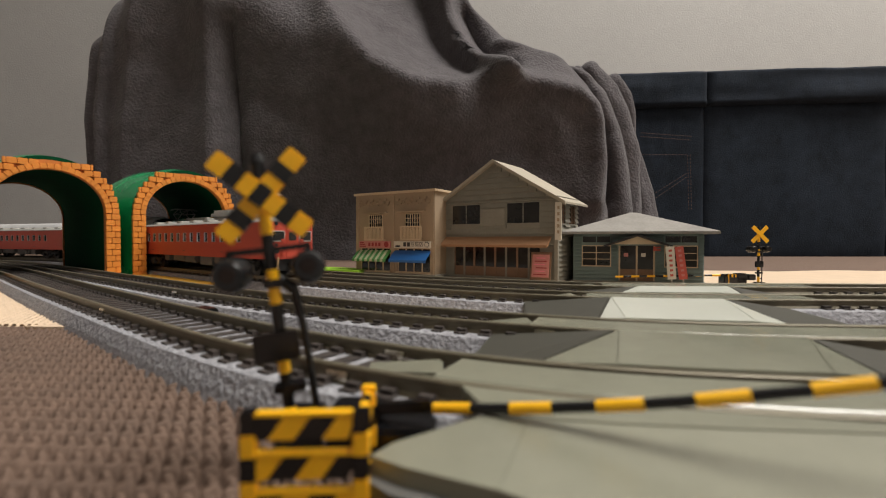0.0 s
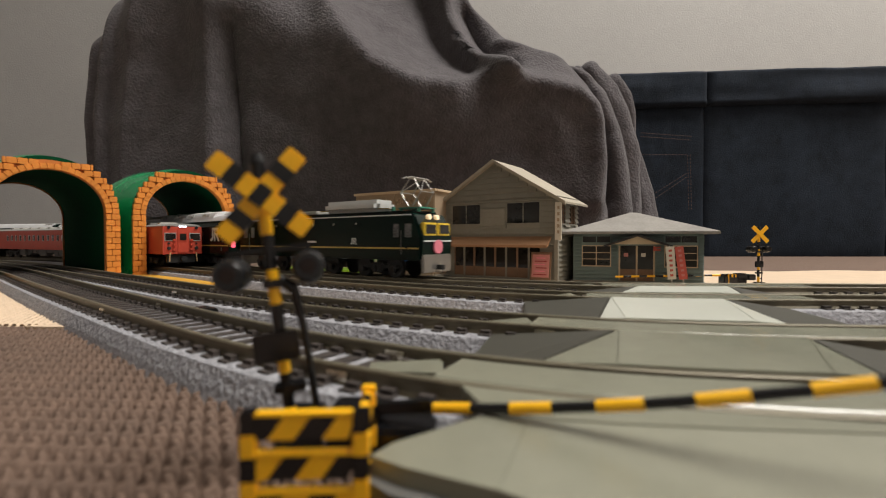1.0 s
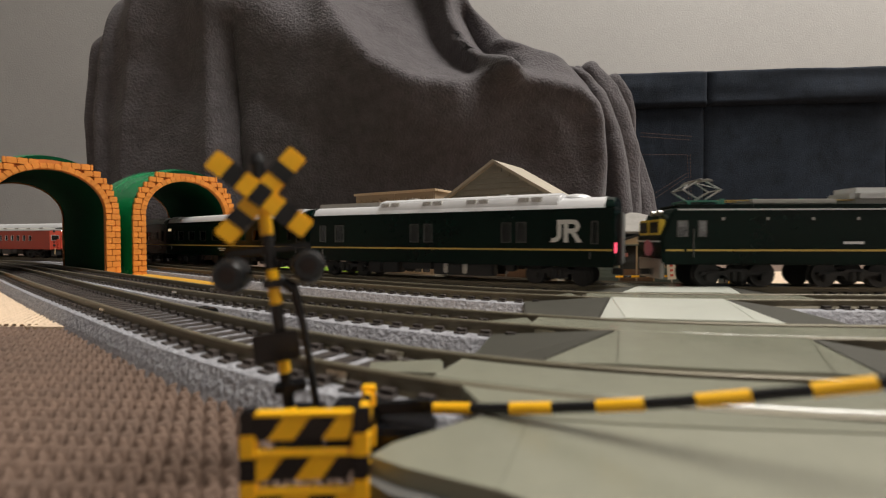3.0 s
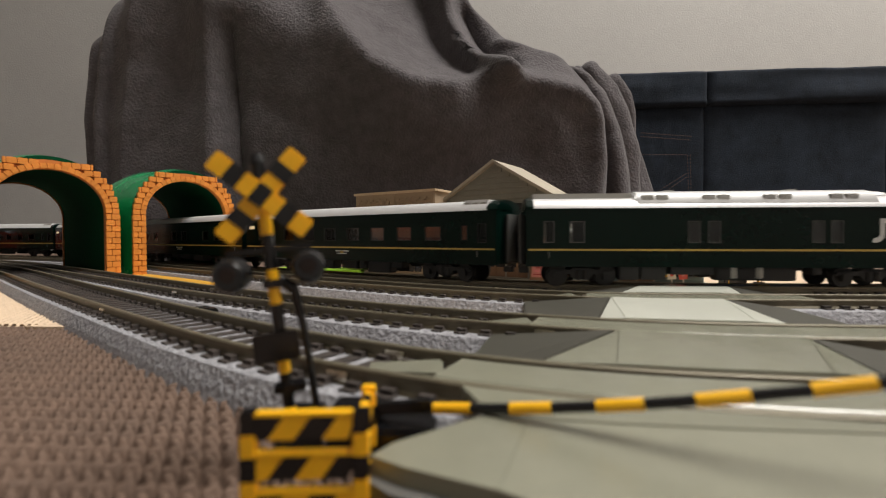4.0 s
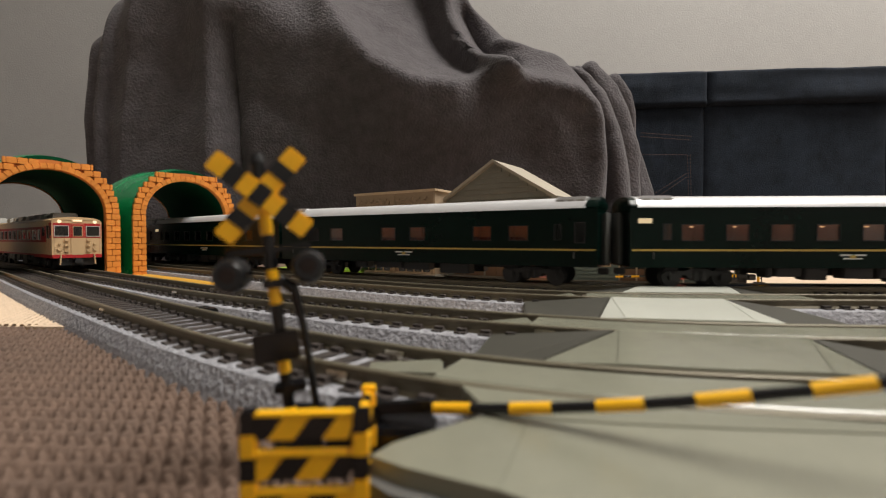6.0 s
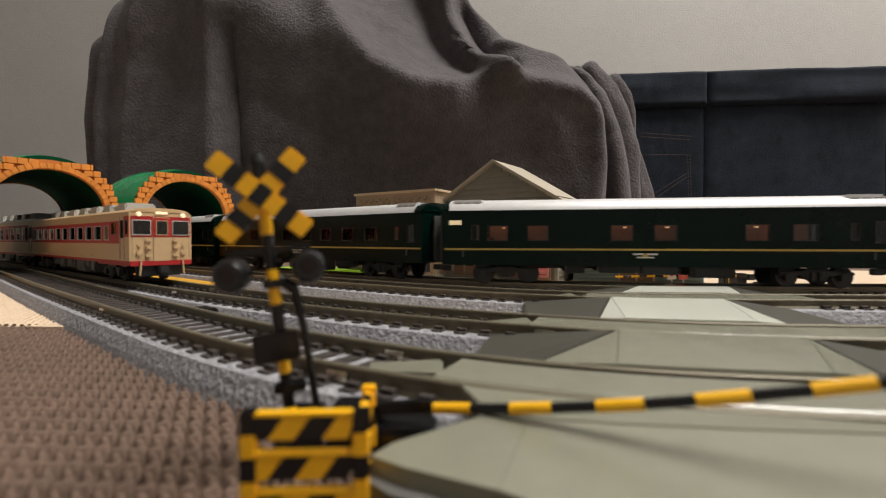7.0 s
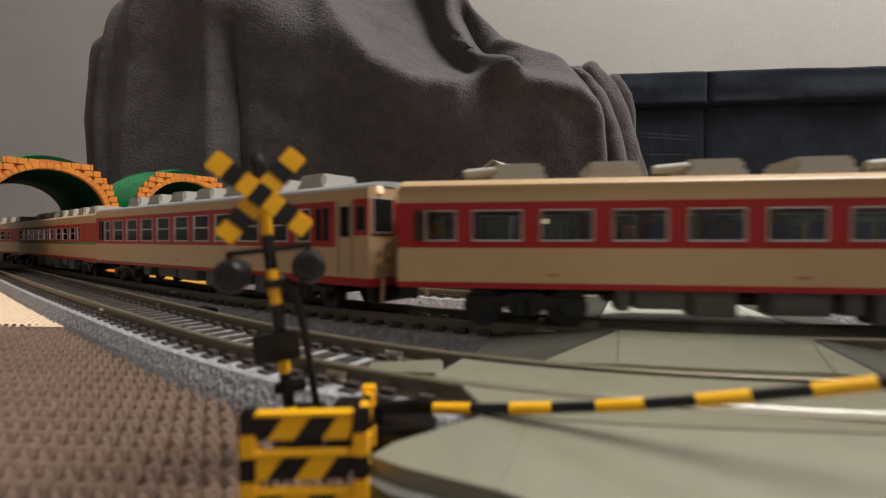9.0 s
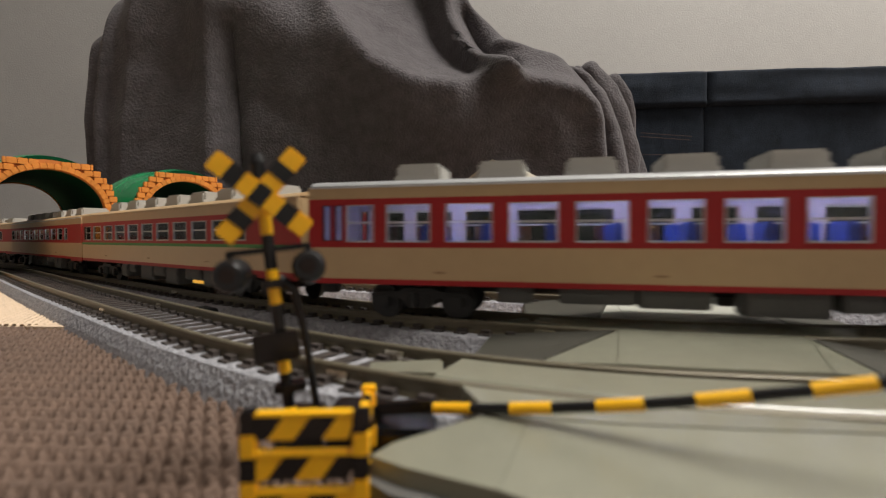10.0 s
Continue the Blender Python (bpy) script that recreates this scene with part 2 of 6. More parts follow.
def smoothed(p, k=9):
    w = np.hanning(2 * k + 1)
    w /= w.sum()
    q = np.vstack([p[0] + np.arange(-k, 0)[:, None] * (p[1] - p[0]), p, p[-1] + np.arange(1, k + 1)[:, None] * (p[-1] - p[-2])])
    return np.c_[np.convolve(q[:, 0], w, "valid"), np.convolve(q[:, 1], w, "valid")]


def normals(p):
    d = np.gradient(p, axis=0)
    d /= np.linalg.norm(d, axis=1)[:, None]
    return np.c_[d[:, 1], -d[:, 0]]


BASE = smoothed(resample(catmull(LINE)))


def beside(where, off):
    """The line shifted away from the camera by an amount that changes with x."""
    o = np.interp(BASE[:, 0], where, off)
    o = smoothed(np.c_[o, o], 14)[:, 0]
    return smoothed(resample(BASE + normals(BASE) * o[:, None]), 6)


LINE_A = [(1300, -14), (420, 14), (150, 31), (95, 34.5), (60, 37.6), (31.4, 40.3), (23.9, 41.6), (12, 44.8), (3.3, 48), (-2.2, 50.7), (-9, 54.6),
          (-25.6, 65.4), (-39.7, 76.6), (-61.3, 94.7), (-99.2, 126.8), (-132.4, 155.4), (-185.6, 201.4), (-240, 243), (-300, 275), (-380, 300), (-560, 325), (-2000, 430)]
TRACK = {"a": smoothed(resample(catmull(LINE_A)), 11), "b": BASE,
         "c": beside([-150, -20, 90], [38, 40, 43]), "d": beside([-170, -60, 0, 100], [57, 62, 69, 71.5])}


def on(track, s):
    """The place s millimetres along a track (from its far end on the outer side) and its heading."""
    p = TRACK[track]
    i = min(max(s / 2.0, 0), len(p) - 2.001)
    k = int(i)
    d = p[k + 1] - p[k]
    return p[k] + d * (i - k), d / np.linalg.norm(d)


def s_at(track, x):
    p = TRACK[track]
    return float(np.interp(-x, -p[:, 0], np.arange(len(p)) * 2.0))


def cross(u, off, z):
    """A place at x = u on the middle line, shifted across the tracks."""
    i = int(np.argmin(np.abs(BASE[:, 0] - u)))
    n = normals(BASE[max(0, i - 8):i + 9])[8]
    q = BASE[i] + n * off
    return Vector((q[0], q[1], z)) * MM


# ---- room ----
def wall(name, x0, x1, y0, y1, z0, z1, material):
    return tagged(bx(name, (x0, x1, y0, y1, z0, z1), material), "plain pale plaster wall of the room", "wall", kind="structure")


ROOM = (-2300, 1900, -1500, 1150, -10, 2400)
wall("wall_north", -2400, 2000, 1150, 1250, -60, 2400, M_WALL)
wall("wall_south", -2400, 2000, -1600, -1500, -60, 2400, M_WALL)
wall("wall_west", -2400, -2300, -1500, 1150, -60, 2400, M_WALL)
wall("wall_east", 1900, 2000, -1500, 1150, -60, 2400, M_WALL)
tagged(bx("ceiling", (-2300, 1900, -1500, 1150, 2400, 2480), M_CEIL), "flat pale papered room ceiling", "ceiling", kind="structure")
tagged(bx("floor", (-2300, 1900, -1500, 1150, -60, -9), M_FLOOR), "dark brown wooden room floor", "floor", kind="structure")
lamp_thing = thing("ceiling_light", "round white ceiling light of the room, switched on", "ceiling light", pose(1.10, 0.05, 2.4))
bm = bmesh.new()
cyl(bm, (0, 0, 0), (0, 0, -60), 660, 645, 48)
part("housing", bm, M_CEIL, lamp_thing)


# ---- mats: woven-look foam puzzle tiles ----
def weave_tile(x0, x1, y0, y1, step, high=1.5, low=-1.8):
    """A sheet with raised strands that pass over one another, like basket work."""
    nx, ny = int((x1 - x0) / step) + 1, int((y1 - y0) / step) + 1
    gx, gy = np.meshgrid(np.linspace(x0, x1, nx), np.linspace(y0, y1, ny))
    p = 1.72
    c, s = math.cos(0.06), math.sin(0.06)
    u, v = (gx * c - gy * s) / p, (gx * s + gy * c) / 1.5
    v = v + 0.16 * np.sin(math.tau * u)
    row = np.floor(v)
    sh = u + 0.5 * (row % 2)
    h = np.clip(np.sin(math.pi * (sh % 1.0)), 0, 1) * np.clip(np.sin(math.pi * (v % 1.0)), 0, 1)
    h = np.clip((h - 0.22) / 0.42, 0, 1)
    h = h * h * (3 - 2 * h)
    h += 0.05 * np.sin(gx * 2.7 + gy * 1.9)
    verts = np.c_[gx.ravel(), gy.ravel(), h.ravel() * high + low] * MM
    i = np.arange(nx * ny).reshape(ny, nx)
    faces = np.c_[i[:-1, :-1].ravel(), i[:-1, 1:].ravel(), i[1:, 1:].ravel(), i[1:, :-1].ravel()]
    me = bpy.data.meshes.new("weave")
    me.from_pydata(verts.tolist(), [], faces.tolist())
    me.shade_smooth()
    return me


EDGE_Y = 100.5
brown = thing("foam_mat", "brown foam floor mat with a raised basket-weave surface", "mat")
me = weave_tile(-150, 12, 14, EDGE_Y, 0.21)
me.materials.append(M_BROWN)
part("woven_top", me, None, brown)
bm = bmesh.new()
box(bm, -520, 260, -260, EDGE_Y, -9, -1.85)
for k in range(3):
    cx = -70.5 - k * 60
    prism(bm, [(cx - 6, EDGE_Y - 1), (cx + 4, EDGE_Y - 1), (cx + 7, EDGE_Y + 2), (cx - 8, EDGE_Y + 2.5)], -9, -1.3, "z")
part("slab", bm, M_BROWN, brown)
beige = thing("foam_mat", "beige foam floor mat with a fine woven surface and puzzle edge", "mat")
bm = bmesh.new()
far_edge = [(-900 + 1900 * k / 90, 281 + 5 * math.sin(k * 1.9) + 2.5 * math.sin(k * 0.7)) for k in range(91)]
prism(bm, [(-900, EDGE_Y)] + far_edge + [(1000, EDGE_Y)], -9, -0.5, "z")
part("slab", bm, M_BEIGE, beige)
back_mat = thing("foam_mat", "brown foam floor mat lying behind the beige one", "mat")
bx("slab", (-900, 1000, 270, 760, -9, -0.8), M_BROWN, back_mat)
# puzzle tongue of the beige mat reaching into the brown one
bm = bmesh.new()
prism(bm, [(-88.5, EDGE_Y), (-89.5, EDGE_Y - 1.9), (-84, EDGE_Y - 2.6), (-70, EDGE_Y - 2.2), (-60, EDGE_Y)], -2, -0.05, "z")
part("tongue", bm, M_BEIGE, beige)
me = weave_tile(-330, -62, EDGE_Y + 0.6, 210, 0.4, 0.6, -0.6)
me.materials.append(M_BEIGE)
part("woven_top", me, None, beige)


# ---- tracks ----
def sweep(track, profile, s0, s1, step=4.0):
    """A cross-section of (side, height) carried along a track."""
    bm = bmesh.new()
    rows = []
    for s in np.arange(s0, s1, step):
        q, d = on(track, s)
        n = np.array((d[1], -d[0]))
        rows.append([bm.verts.new((*( (q + n * a) * MM), z * MM)) for a, z in profile])
    k = len(profile)
    for a, b in zip(rows, rows[1:]):
        for i in range(k):
            bm.faces.new((a[i], a[(i + 1) % k], b[(i + 1) % k], b[i]))
    bm.faces.new(rows[0][::-1])
    bm.faces.new(rows[-1])
    return bm


def sleeper_mesh():
    bm = bmesh.new()
    box(bm, -1.0, 1.0, -7.6, 7.6, 2.2, 3.25)
    for y in (-5.2, 5.2):
        for e in (-1, 1):
            box(bm, -0.8, 0.8, y + e * 1.1 - 0.5, y + e * 1.1 + 0.5, 3.25, 3.75)
    return mesh_of(bm, M_SLEEPER, name="sleeper")


SLEEPER = sleeper_mesh()
GAP = {"a": (2, 62), "b": (14, 70), "c": (33, 86), "d": (44, 108)}   # where the crossing covers the sleepers
for key in "abcd":
    tr = thing("railway_track", "model railway track with grey ballast bed and brown rails", "track", group="model tracks")
    far = s_at(key, -900)
    start = s_at(key, 760)
    part("roadbed", sweep(key, [(-10.4, -1.8), (-9.5, 0.6), (-8.4, 2.75), (-7.6, 3.0), (7.6, 3.0), (8.4, 2.75), (9.5, 0.6), (10.4, -1.8)], start, far), M_BALLAST, tr)
    for side in (-5.2, 5.2):
        r = part("rail", sweep(key, [(side - 0.75, 2.9), (side - 0.5, 3.3), (side - 0.3, 3.5), (side - 0.3, 4.3), (side - 0.45, 4.45), (side - 0.45, 4.9), (side - 0.3, RAIL_Z),
                                     (side + 0.3, RAIL_Z), (side + 0.45, 4.9), (side + 0.45, 4.45), (side + 0.3, 4.3), (side + 0.3, 3.5), (side + 0.5, 3.3), (side + 0.75, 2.9)], start, far), M_RAIL, tr)
        part("rail_head", sweep(key, [(side - 0.28, RAIL_Z - 0.02), (side - 0.28, RAIL_Z + 0.05), (side + 0.28, RAIL_Z + 0.05), (side + 0.28, RAIL_Z - 0.02)], start, far), M_RAILTOP, r)
    jx = {"a": (-8.6, -66), "b": (18, -70), "c": (36, -60), "d": (50, -50)}[key]
    for x in jx:
        q, d = on(key, s_at(key, x))
        ang = math.degrees(math.atan2(-d[1], -d[0]))
        for side in (-5.2, 5.2):
            bm = bmesh.new()
            box(bm, -1.6, 1.6, side - 0.62, side + 0.62, 3.2, 4.4)
            part("rail_joiner", bm, M_JOINT, tr, "bright metal rail joiner", 0.15, at=pose(q[0] * MM, q[1] * MM, 0, 0, 0, ang))
    g0, g1 = GAP[key]
    s, n_real, rest = s_at(key, 200), 0, bmesh.new()
    while s < far - 10:
        q, d = on(key, s)
        s += 4.1
        if g0 + 3 < q[0] < g1 - 3:
            continue
        ang = math.degrees(math.atan2(-d[1], -d[0]))
        m = pose(q[0] * MM, q[1] * MM, 0, 0, 0, ang)
        if q[0] > -300 and n_real < 290:
            part("sleeper", SLEEPER, None, tr, at=m)
            n_real += 1
        else:
            box(rest, -1.0, 1.0, -7.6, 7.6, 2.2, 3.25, m)
    tagged(part("far_sleepers", rest, M_SLEEPER, tr), kind="stuff")

bm = bmesh.new()
box(bm, -3.0, 3.0, -1.6, 1.6, 0, 4.2)
clip_ob = part("track_clip", bm, M_BLK, None, "", 0.3, at=pose(-50 * MM, 97 * MM, 0, 0, 0, -40))
tagged(clip_ob, "small black plastic feeder clip between two tracks", "track clip")

# ---- level crossing deck ----
deck = thing("level_crossing_deck", "olive-grey plastic level crossing road plates over the tracks", "level crossing")


def near_track(track, x, off, z):
    """A place beside a track: x along its middle line, off across it."""
    q, d = on(track, s_at(track, x))
    n = np.array((d[1], -d[0]))
    q = q + n * off
    return Vector((q[0] + (x - q[0]) * 1.0, q[1], z)) * MM


def slab(name, pts, low=1.0, material=None, bevel=0.25):
    """A plate: its top corners, with its sides dropping to a lower rim."""
    bm = bmesh.new()
    top = [bm.verts.new(p) for p in pts]
    bot = [bm.verts.new((p[0], p[1], low * MM)) for p in pts]
    bm.faces.new(top)
    bm.faces.new(bot[::-1])
    k = len(pts)
    for i in range(k):
        bm.faces.new((top[i], bot[i], bot[(i + 1) % k], top[(i + 1) % k]))
    return part(name, bm, material or M_PLATE, deck, "", bevel, True)


def mound(near, far_, near_x, far_x, ramp_l, ramp_r, material, flap=(4, 5), z=5.2, zlow=3.1):
    """A road plate between two tracks with a ramp falling away at each end; the last pairs are the ramps' ends (near, far)."""
    def edge(x, side, h):
        return near_track(near, x, 6.3, h) if side == 0 else near_track(far_, x, -6.3, h)
    (n0, n1), (f0, f1) = near_x, far_x
    m0, m1 = n0 + flap[0], n1 - flap[1]
    xs = [(m0 + (m1 - m0) * k / 4, f0 + (f1 - f0) * k / 4) for k in range(5)]
    slab("road_plate", [edge(a, 0, z) for a, b in xs] + [edge(b, 1, z) for a, b in xs[::-1]], material=material, bevel=0.12)
    slab("road_flap", [edge(n0, 0, z - 0.45), edge(m0 - 0.02, 0, z - 0.02), edge(f0 - 0.02, 1, z - 0.02)], material=material, bevel=0.1)
    slab("road_flap", [edge(m1 + 0.02, 0, z - 0.02), edge(n1, 0, z - 0.45), edge(f1 + 0.02, 1, z - 0.02)], material=material, bevel=0.1)
    # end ramps take the darkened colour as their shading
    slab("end_ramp", [edge(ramp_l[0], 0, zlow), edge(near_x[0] - 0.15, 0, z - 0.5), edge(far_x[0] - 0.3, 1, z - 0.05), edge(ramp_l[1], 1, zlow)], material=M_PLATESHADE)
    slab("end_ramp", [edge(near_x[1] + 0.15, 0, z - 0.5), edge(ramp_r[0], 0, zlow), edge(ramp_r[1], 1, zlow), edge(far_x[1] + 0.15, 1, z - 0.05)], material=M_PLATESHADE)


def between_rails(track, x0, x1):
    part("rail_plate", sweep(track, [(-3.7, 3.0), (-3.9, 4.6), (-3.5, 4.85), (3.5, 4.85), (3.9, 4.6), (3.7, 3.0)], s_at(track, x1), s_at(track, x0), 3.0), M_PLATE, deck)
    for x, e in ((x0, -1), (x1, 1)):
        slab("tapered_end", [near_track(track, x + e * 9, -2.4, 3.4), near_track(track, x, -3.4, 4.8), near_track(track, x, 3.4, 4.8), near_track(track, x + e * 9, 2.4, 3.4)], 2.9)


def out(x, y, z):
    return Vector((x, y, z)) * MM


# a flat strip beside the nearest rail, a rounded crease, and the road plate falling away before it
crease = [out(x, y, 4.9) for x, y in ((3.6, 36.2), (8.6, 34.7), (13.2, 33.9), (21, 33.0), (31, 32.1), (62, 30.0))]
slab("edge_strip", [near_track("a", x, -6.3, 4.9) for x in (1.5, 8, 18, 32, 62)] + crease[::-1], 0.1, bevel=0.12)
foot = [out(70, 12, 3.3), out(24, 13.5, 3.3), out(3.6, 27.6, 3.3), out(-2.6, 30.6, 3.3), out(-5.1, 32.3, 3.3), out(-3.7, 34.4, 3.3)]
joint_top, joint_low = out(6.6, 35.2, 4.86), out(3.4, 27.75, 3.3)
slab("approach_plate", [joint_top] + [p - Vector((0, 0.12, 0.04)) * MM for p in crease[1:]] + foot[:2] + [joint_low], 0.1, bevel=0.04)
slab("approach_wing", [foot[5], crease[0] - Vector((0, 0.12, 0.04)) * MM, joint_top - Vector((0.02, 0, 0)) * MM, joint_low - Vector((0.02, 0, 0)) * MM, foot[3], foot[4]], 0.1, bevel=0.04)
bm = bmesh.new()
prism(bm, [(-6.4, 32.6), (-3.4, 29.6), (3.2, 26.6), (24, 11), (70, 11), (70, 12.6), (24.3, 14.2), (4.2, 28.2), (-4.6, 32.6)], -0.4, 2.0, "z")
part("base_rim", bm, M_UNDERG, deck)
between_rails("a", 0, 62)
mound("a", "b", (10.6, 44), (25.9, 49.5), (2, 8), (56, 62), M_PLATE, (8, 5))
between_rails("b", 15, 68)
mound("b", "c", (27, 56), (39, 63), (15, 20), (72, 77), M_PALE)
between_rails("c", 33, 86)
mound("c", "d", (45, 75), (56, 81), (31, 40), (89, 94), M_PALE)
between_rails("d", 46, 108)
slab("approach_plate", [near_track("d", x, 6.3, 4.9) for x in (100, 75, 48)] + [out(66, 186, 1.2), out(118, 172, 1.2)], -0.4)


# ---- crossing warning signals ----
def cross_board(parent, z, bands=(-2.5, 0, 2.5)):
    """Two crossed boards, striped yellow and black in blocks."""
    for sgn in (-1, 1):
        m = pose(0, -0.9 * MM if sgn > 0 else -0.55 * MM, z * MM, 0, sgn * 44, 0)
        b = bx("cross_arm", (-4.6, 4.6, -0.18, 0.18, -0.85, 0.85), M_YEL, parent, "yellow and black striped crossing board", 0.12, at=m)
        for x in bands:
            bx("black_band", (x - 0.62, x + 0.62, -0.24, 0.24, -0.87, 0.87), M_BLK, b)


def warning_signal(label, m, bands=(-2.5, 0, 2.5), wide=0.62):
    t = thing("crossing_signal", label, "crossing signal", m, group="crossing signals")
    cols = [M_BLK, M_YEL]
    for k in range(8):
        bm = bmesh.new()
        cyl(bm, (0, 0, k * 2.9), (0, 0, k * 2.9 + 2.9), 0.5, n=10)
        part("post_section", bm, cols[(k + 1) % 2], t)
    bm = bmesh.new()
    cyl(bm, (0, 0, 23.2), (0, 0, 24.1), 0.75, 0.5)
    part("cap", bm, M_BLK, t, "", 0.2, True)
    cross_board(t, 20.6, bands)
    bx("lamp_bar", (-3.3, 3.3, -0.3, 0.3, 15.9, 16.4), M_BLK, t, bevel=0.1)
    for sx in (-1, 1):
        bx("lamp_bracket", (sx * 3.1 - 0.25, sx * 3.1 + 0.25, -0.3, 0.3, 14.3, 16.4), M_BLK, t, bevel=0.1)
        for sy in (-1, 1):
            bm = bmesh.new()
            bmesh.ops.create_uvsphere(bm, u_segments=20, v_segments=12, radius=1.4 * MM, matrix=pose(sx * 3.0 * MM, sy * 0.9 * MM, 14.4 * MM))
            cyl(bm, (sx * 3.0, sy * 0.9, 14.4), (sx * 3.0, sy * 2.3, 14.5), 0.95, 1.05, 18)
            lp = part("warning_lamp", bm, M_BLK, t, "black round warning lamp with hood", 0.0, True)
            bm = bmesh.new()
            cyl(bm, (sx * 3.0, sy * 2.1, 14.5), (sx * 3.0, sy * 2.4, 14.5), 0.75, 0.65, 16)
            part("lens", bm, M_LENS, lp, "", 0.1, True)
    bx("control_box", (-2.1, 1.5, -1.1, -0.5, 7.0, 9.4), M_BLK, t, bevel=0.15)
    bx("clamp", (-0.8, 0.8, -0.7, 0.7, 13.0, 13.7), M_BLK, t, bevel=0.12)
    bx("clamp", (-1.0, 1.6, -0.8, 0.8, 4.2, 4.9), M_BLK, t, bevel=0.12)
    if bands:
        bm = bmesh.new()
        cyl(bm, (0.4, 0.7, 13.6), (1.5, 0.7, 12.6), 0.5, n=10)
        cyl(bm, (1.5, 0.7, 12.8), (1.9, 0.7, 9.0), 0.42, 0.34, n=10)
        cyl(bm, (1.9, 0.7, 9.0), (2.2, 0.7, 0.2), 0.34, n=10)
        part("cable_pipe", bm, M_BLK, t, "bent black cable pipe", 0.0, True)
    else:
        for sx in (0.9, 2.1):
            bm = bmesh.new()
            cyl(bm, (sx, 0.7, 0), (sx, 0.7, 13.5), 0.22, n=8)
            part("ladder_rail", bm, M_BLK, t)
        for k in range(5):
            bx("rung", (0.9, 2.1, 0.55, 0.85, 2 + k * 2.4, 2.3 + k * 2.4), M_BLK, t)
    bx("foot", (-1.4, 2.4, -1.3, 1.3, -2.2 if bands else -0.4, 0.7), M_BLK, t, bevel=0.15)
    return t


warning_signal("yellow and black crossing signal with crossed boards beside the deck", pose(-12.6 * MM, 38.8 * MM, 1.6 * MM, 0, -6.6, 14))
warning_signal("yellow and black crossing signal standing behind the far track", pose(131.5 * MM, 193 * MM, 0 * MM, 0, 0, 4), ())


# ---- barrier machines with their arms ----
def barrier(label, m, rise, turn, length=44, sag=0.0):
    t = thing("crossing_barrier", label, "crossing barrier", m, group="crossing barriers")
    bx("machine", (-2.4, 1.8, -1.6, 1.6, -0.6, 4.6), M_BLK, t, "black barrier machine", 0.3)
    bx("machine_base", (-2.4, 6.6, -3.2, 1.6, -0.6, 3.3), M_BLK, t, "", 0.3)
    bx("counterweight", (-6.2, -3.4, -1.0, 1.0, 1.8, 4.2), M_BLK, t, "", 0.2)
    bx("link", (-3.6, -2.2, -0.4, 0.4, 2.6, 3.3), M_BLK, t)
    arm_m = pose(0, 0, 3.9 * MM, 0, -rise, turn)
    arm = bx("arm_root", (-0.5, 7.1, -0.6, 0.6, -0.5, 0.5), M_BLK, t, "", 0.15, at=arm_m)
    def droop(x):
        return -sag * math.sin(math.pi * min(max((x - 3) / 38, 0), 1.2))
    x, k = 7.1, 0
    while x < length:
        bm = bmesh.new()
        cyl(bm, (x, 0, droop(x)), (x + 3.2, 0, droop(x + 3.2)), 0.46 if k % 2 == 0 else 0.40, n=14)
        part("arm_band", bm, M_YEL if k % 2 == 0 else M_BLK, arm, smooth=True)
        x += 3.2
        k += 1
    return t


barrier("lowered yellow and black crossing barrier arm over the road plates", pose(-7.2 * MM, 40.5 * MM, -0.35 * MM), 11.0, -22.5, sag=0.85)
barrier("lowered yellow and black crossing barrier arm before the station", pose(121.5 * MM, 190 * MM, 0, 0, 0, 176), -1.5, -4, 46)
bx_m = pose(118 * MM, 189 * MM, 0)
g2 = thing("crossing_fence", "small yellow and black striped guard fence at the far side", "fence", bx_m)
bx("panel", (-1.6, 1.8, -0.3, 0.3, 0.3, 4.2), M_YEL, g2, bevel=0.1)
for x in (-1.2, 0.4):
    bx("black_stripe", (x, x + 0.8, -0.36, 0.36, 0.3, 4.2), M_BLK, g2)


# ---- striped guard fence beside the near signal ----
def guard_fence(m):
    """Two panels at a right angle: slanted yellow and black blocks between thin rims."""
    t = thing("crossing_fence", "yellow and black striped guard fence at the crossing corner", "fence", m)

    def striped(x0, x1, z0, z1, along_y=False, first=0):
        n = max(3, int((x1 - x0) / 1.5))
        w = (x1 - x0) / n
        for k in range(n):
            a = x0 + k * w
            bm = bmesh.new()
            sl = 0.55
            pts = [(max(x0, a - sl), z0), (min(x1, a + w - sl), z0), (min(x1, a + w + sl), z1), (max(x0, a + sl), z1)]
            if along_y:
                prism(bm, pts, 3.15, 3.75, "x")
            else:
                prism(bm, pts, -0.3, 0.3, "y")
            part("stripe_block", bm, M_YEL if (k + first) % 2 else M_BLK, t, bevel=0.07)
        if not along_y:
            bx("rim", (x0, x1, -0.36, 0.36, z1, z1 + 0.22), M_YEL, t)
    for i, z0 in enumerate((0.3, 2.75, 5.3)):
        striped(-3.6, 3.2, z0, z0 + 1.55, first=i)
        striped(0.4, 4.6, z0, z0 + 1.55, True, first=i + 1)
    for x, y in ((-3.6, 0), (3.45, 0.0), (3.45, 4.6)):
        for k in range(5):
            bx("post_block", (x - 0.5, x + 0.5, y - 0.4, y + 0.4, k * 1.5 - (0.3 if k else 1.5), k * 1.5 + 1.2), M_YEL if (k + (y > 1)) % 2 else M_BLK, t, bevel=0.08)
    bx("foot", (3.6, 5.6, 3.2, 5.2, -0.4, 0.6), M_YEL, t, bevel=0.2)
    return t


guard_fence(pose(-8.7 * MM, 29.3 * MM, 0.5 * MM, 0, 0, 3))


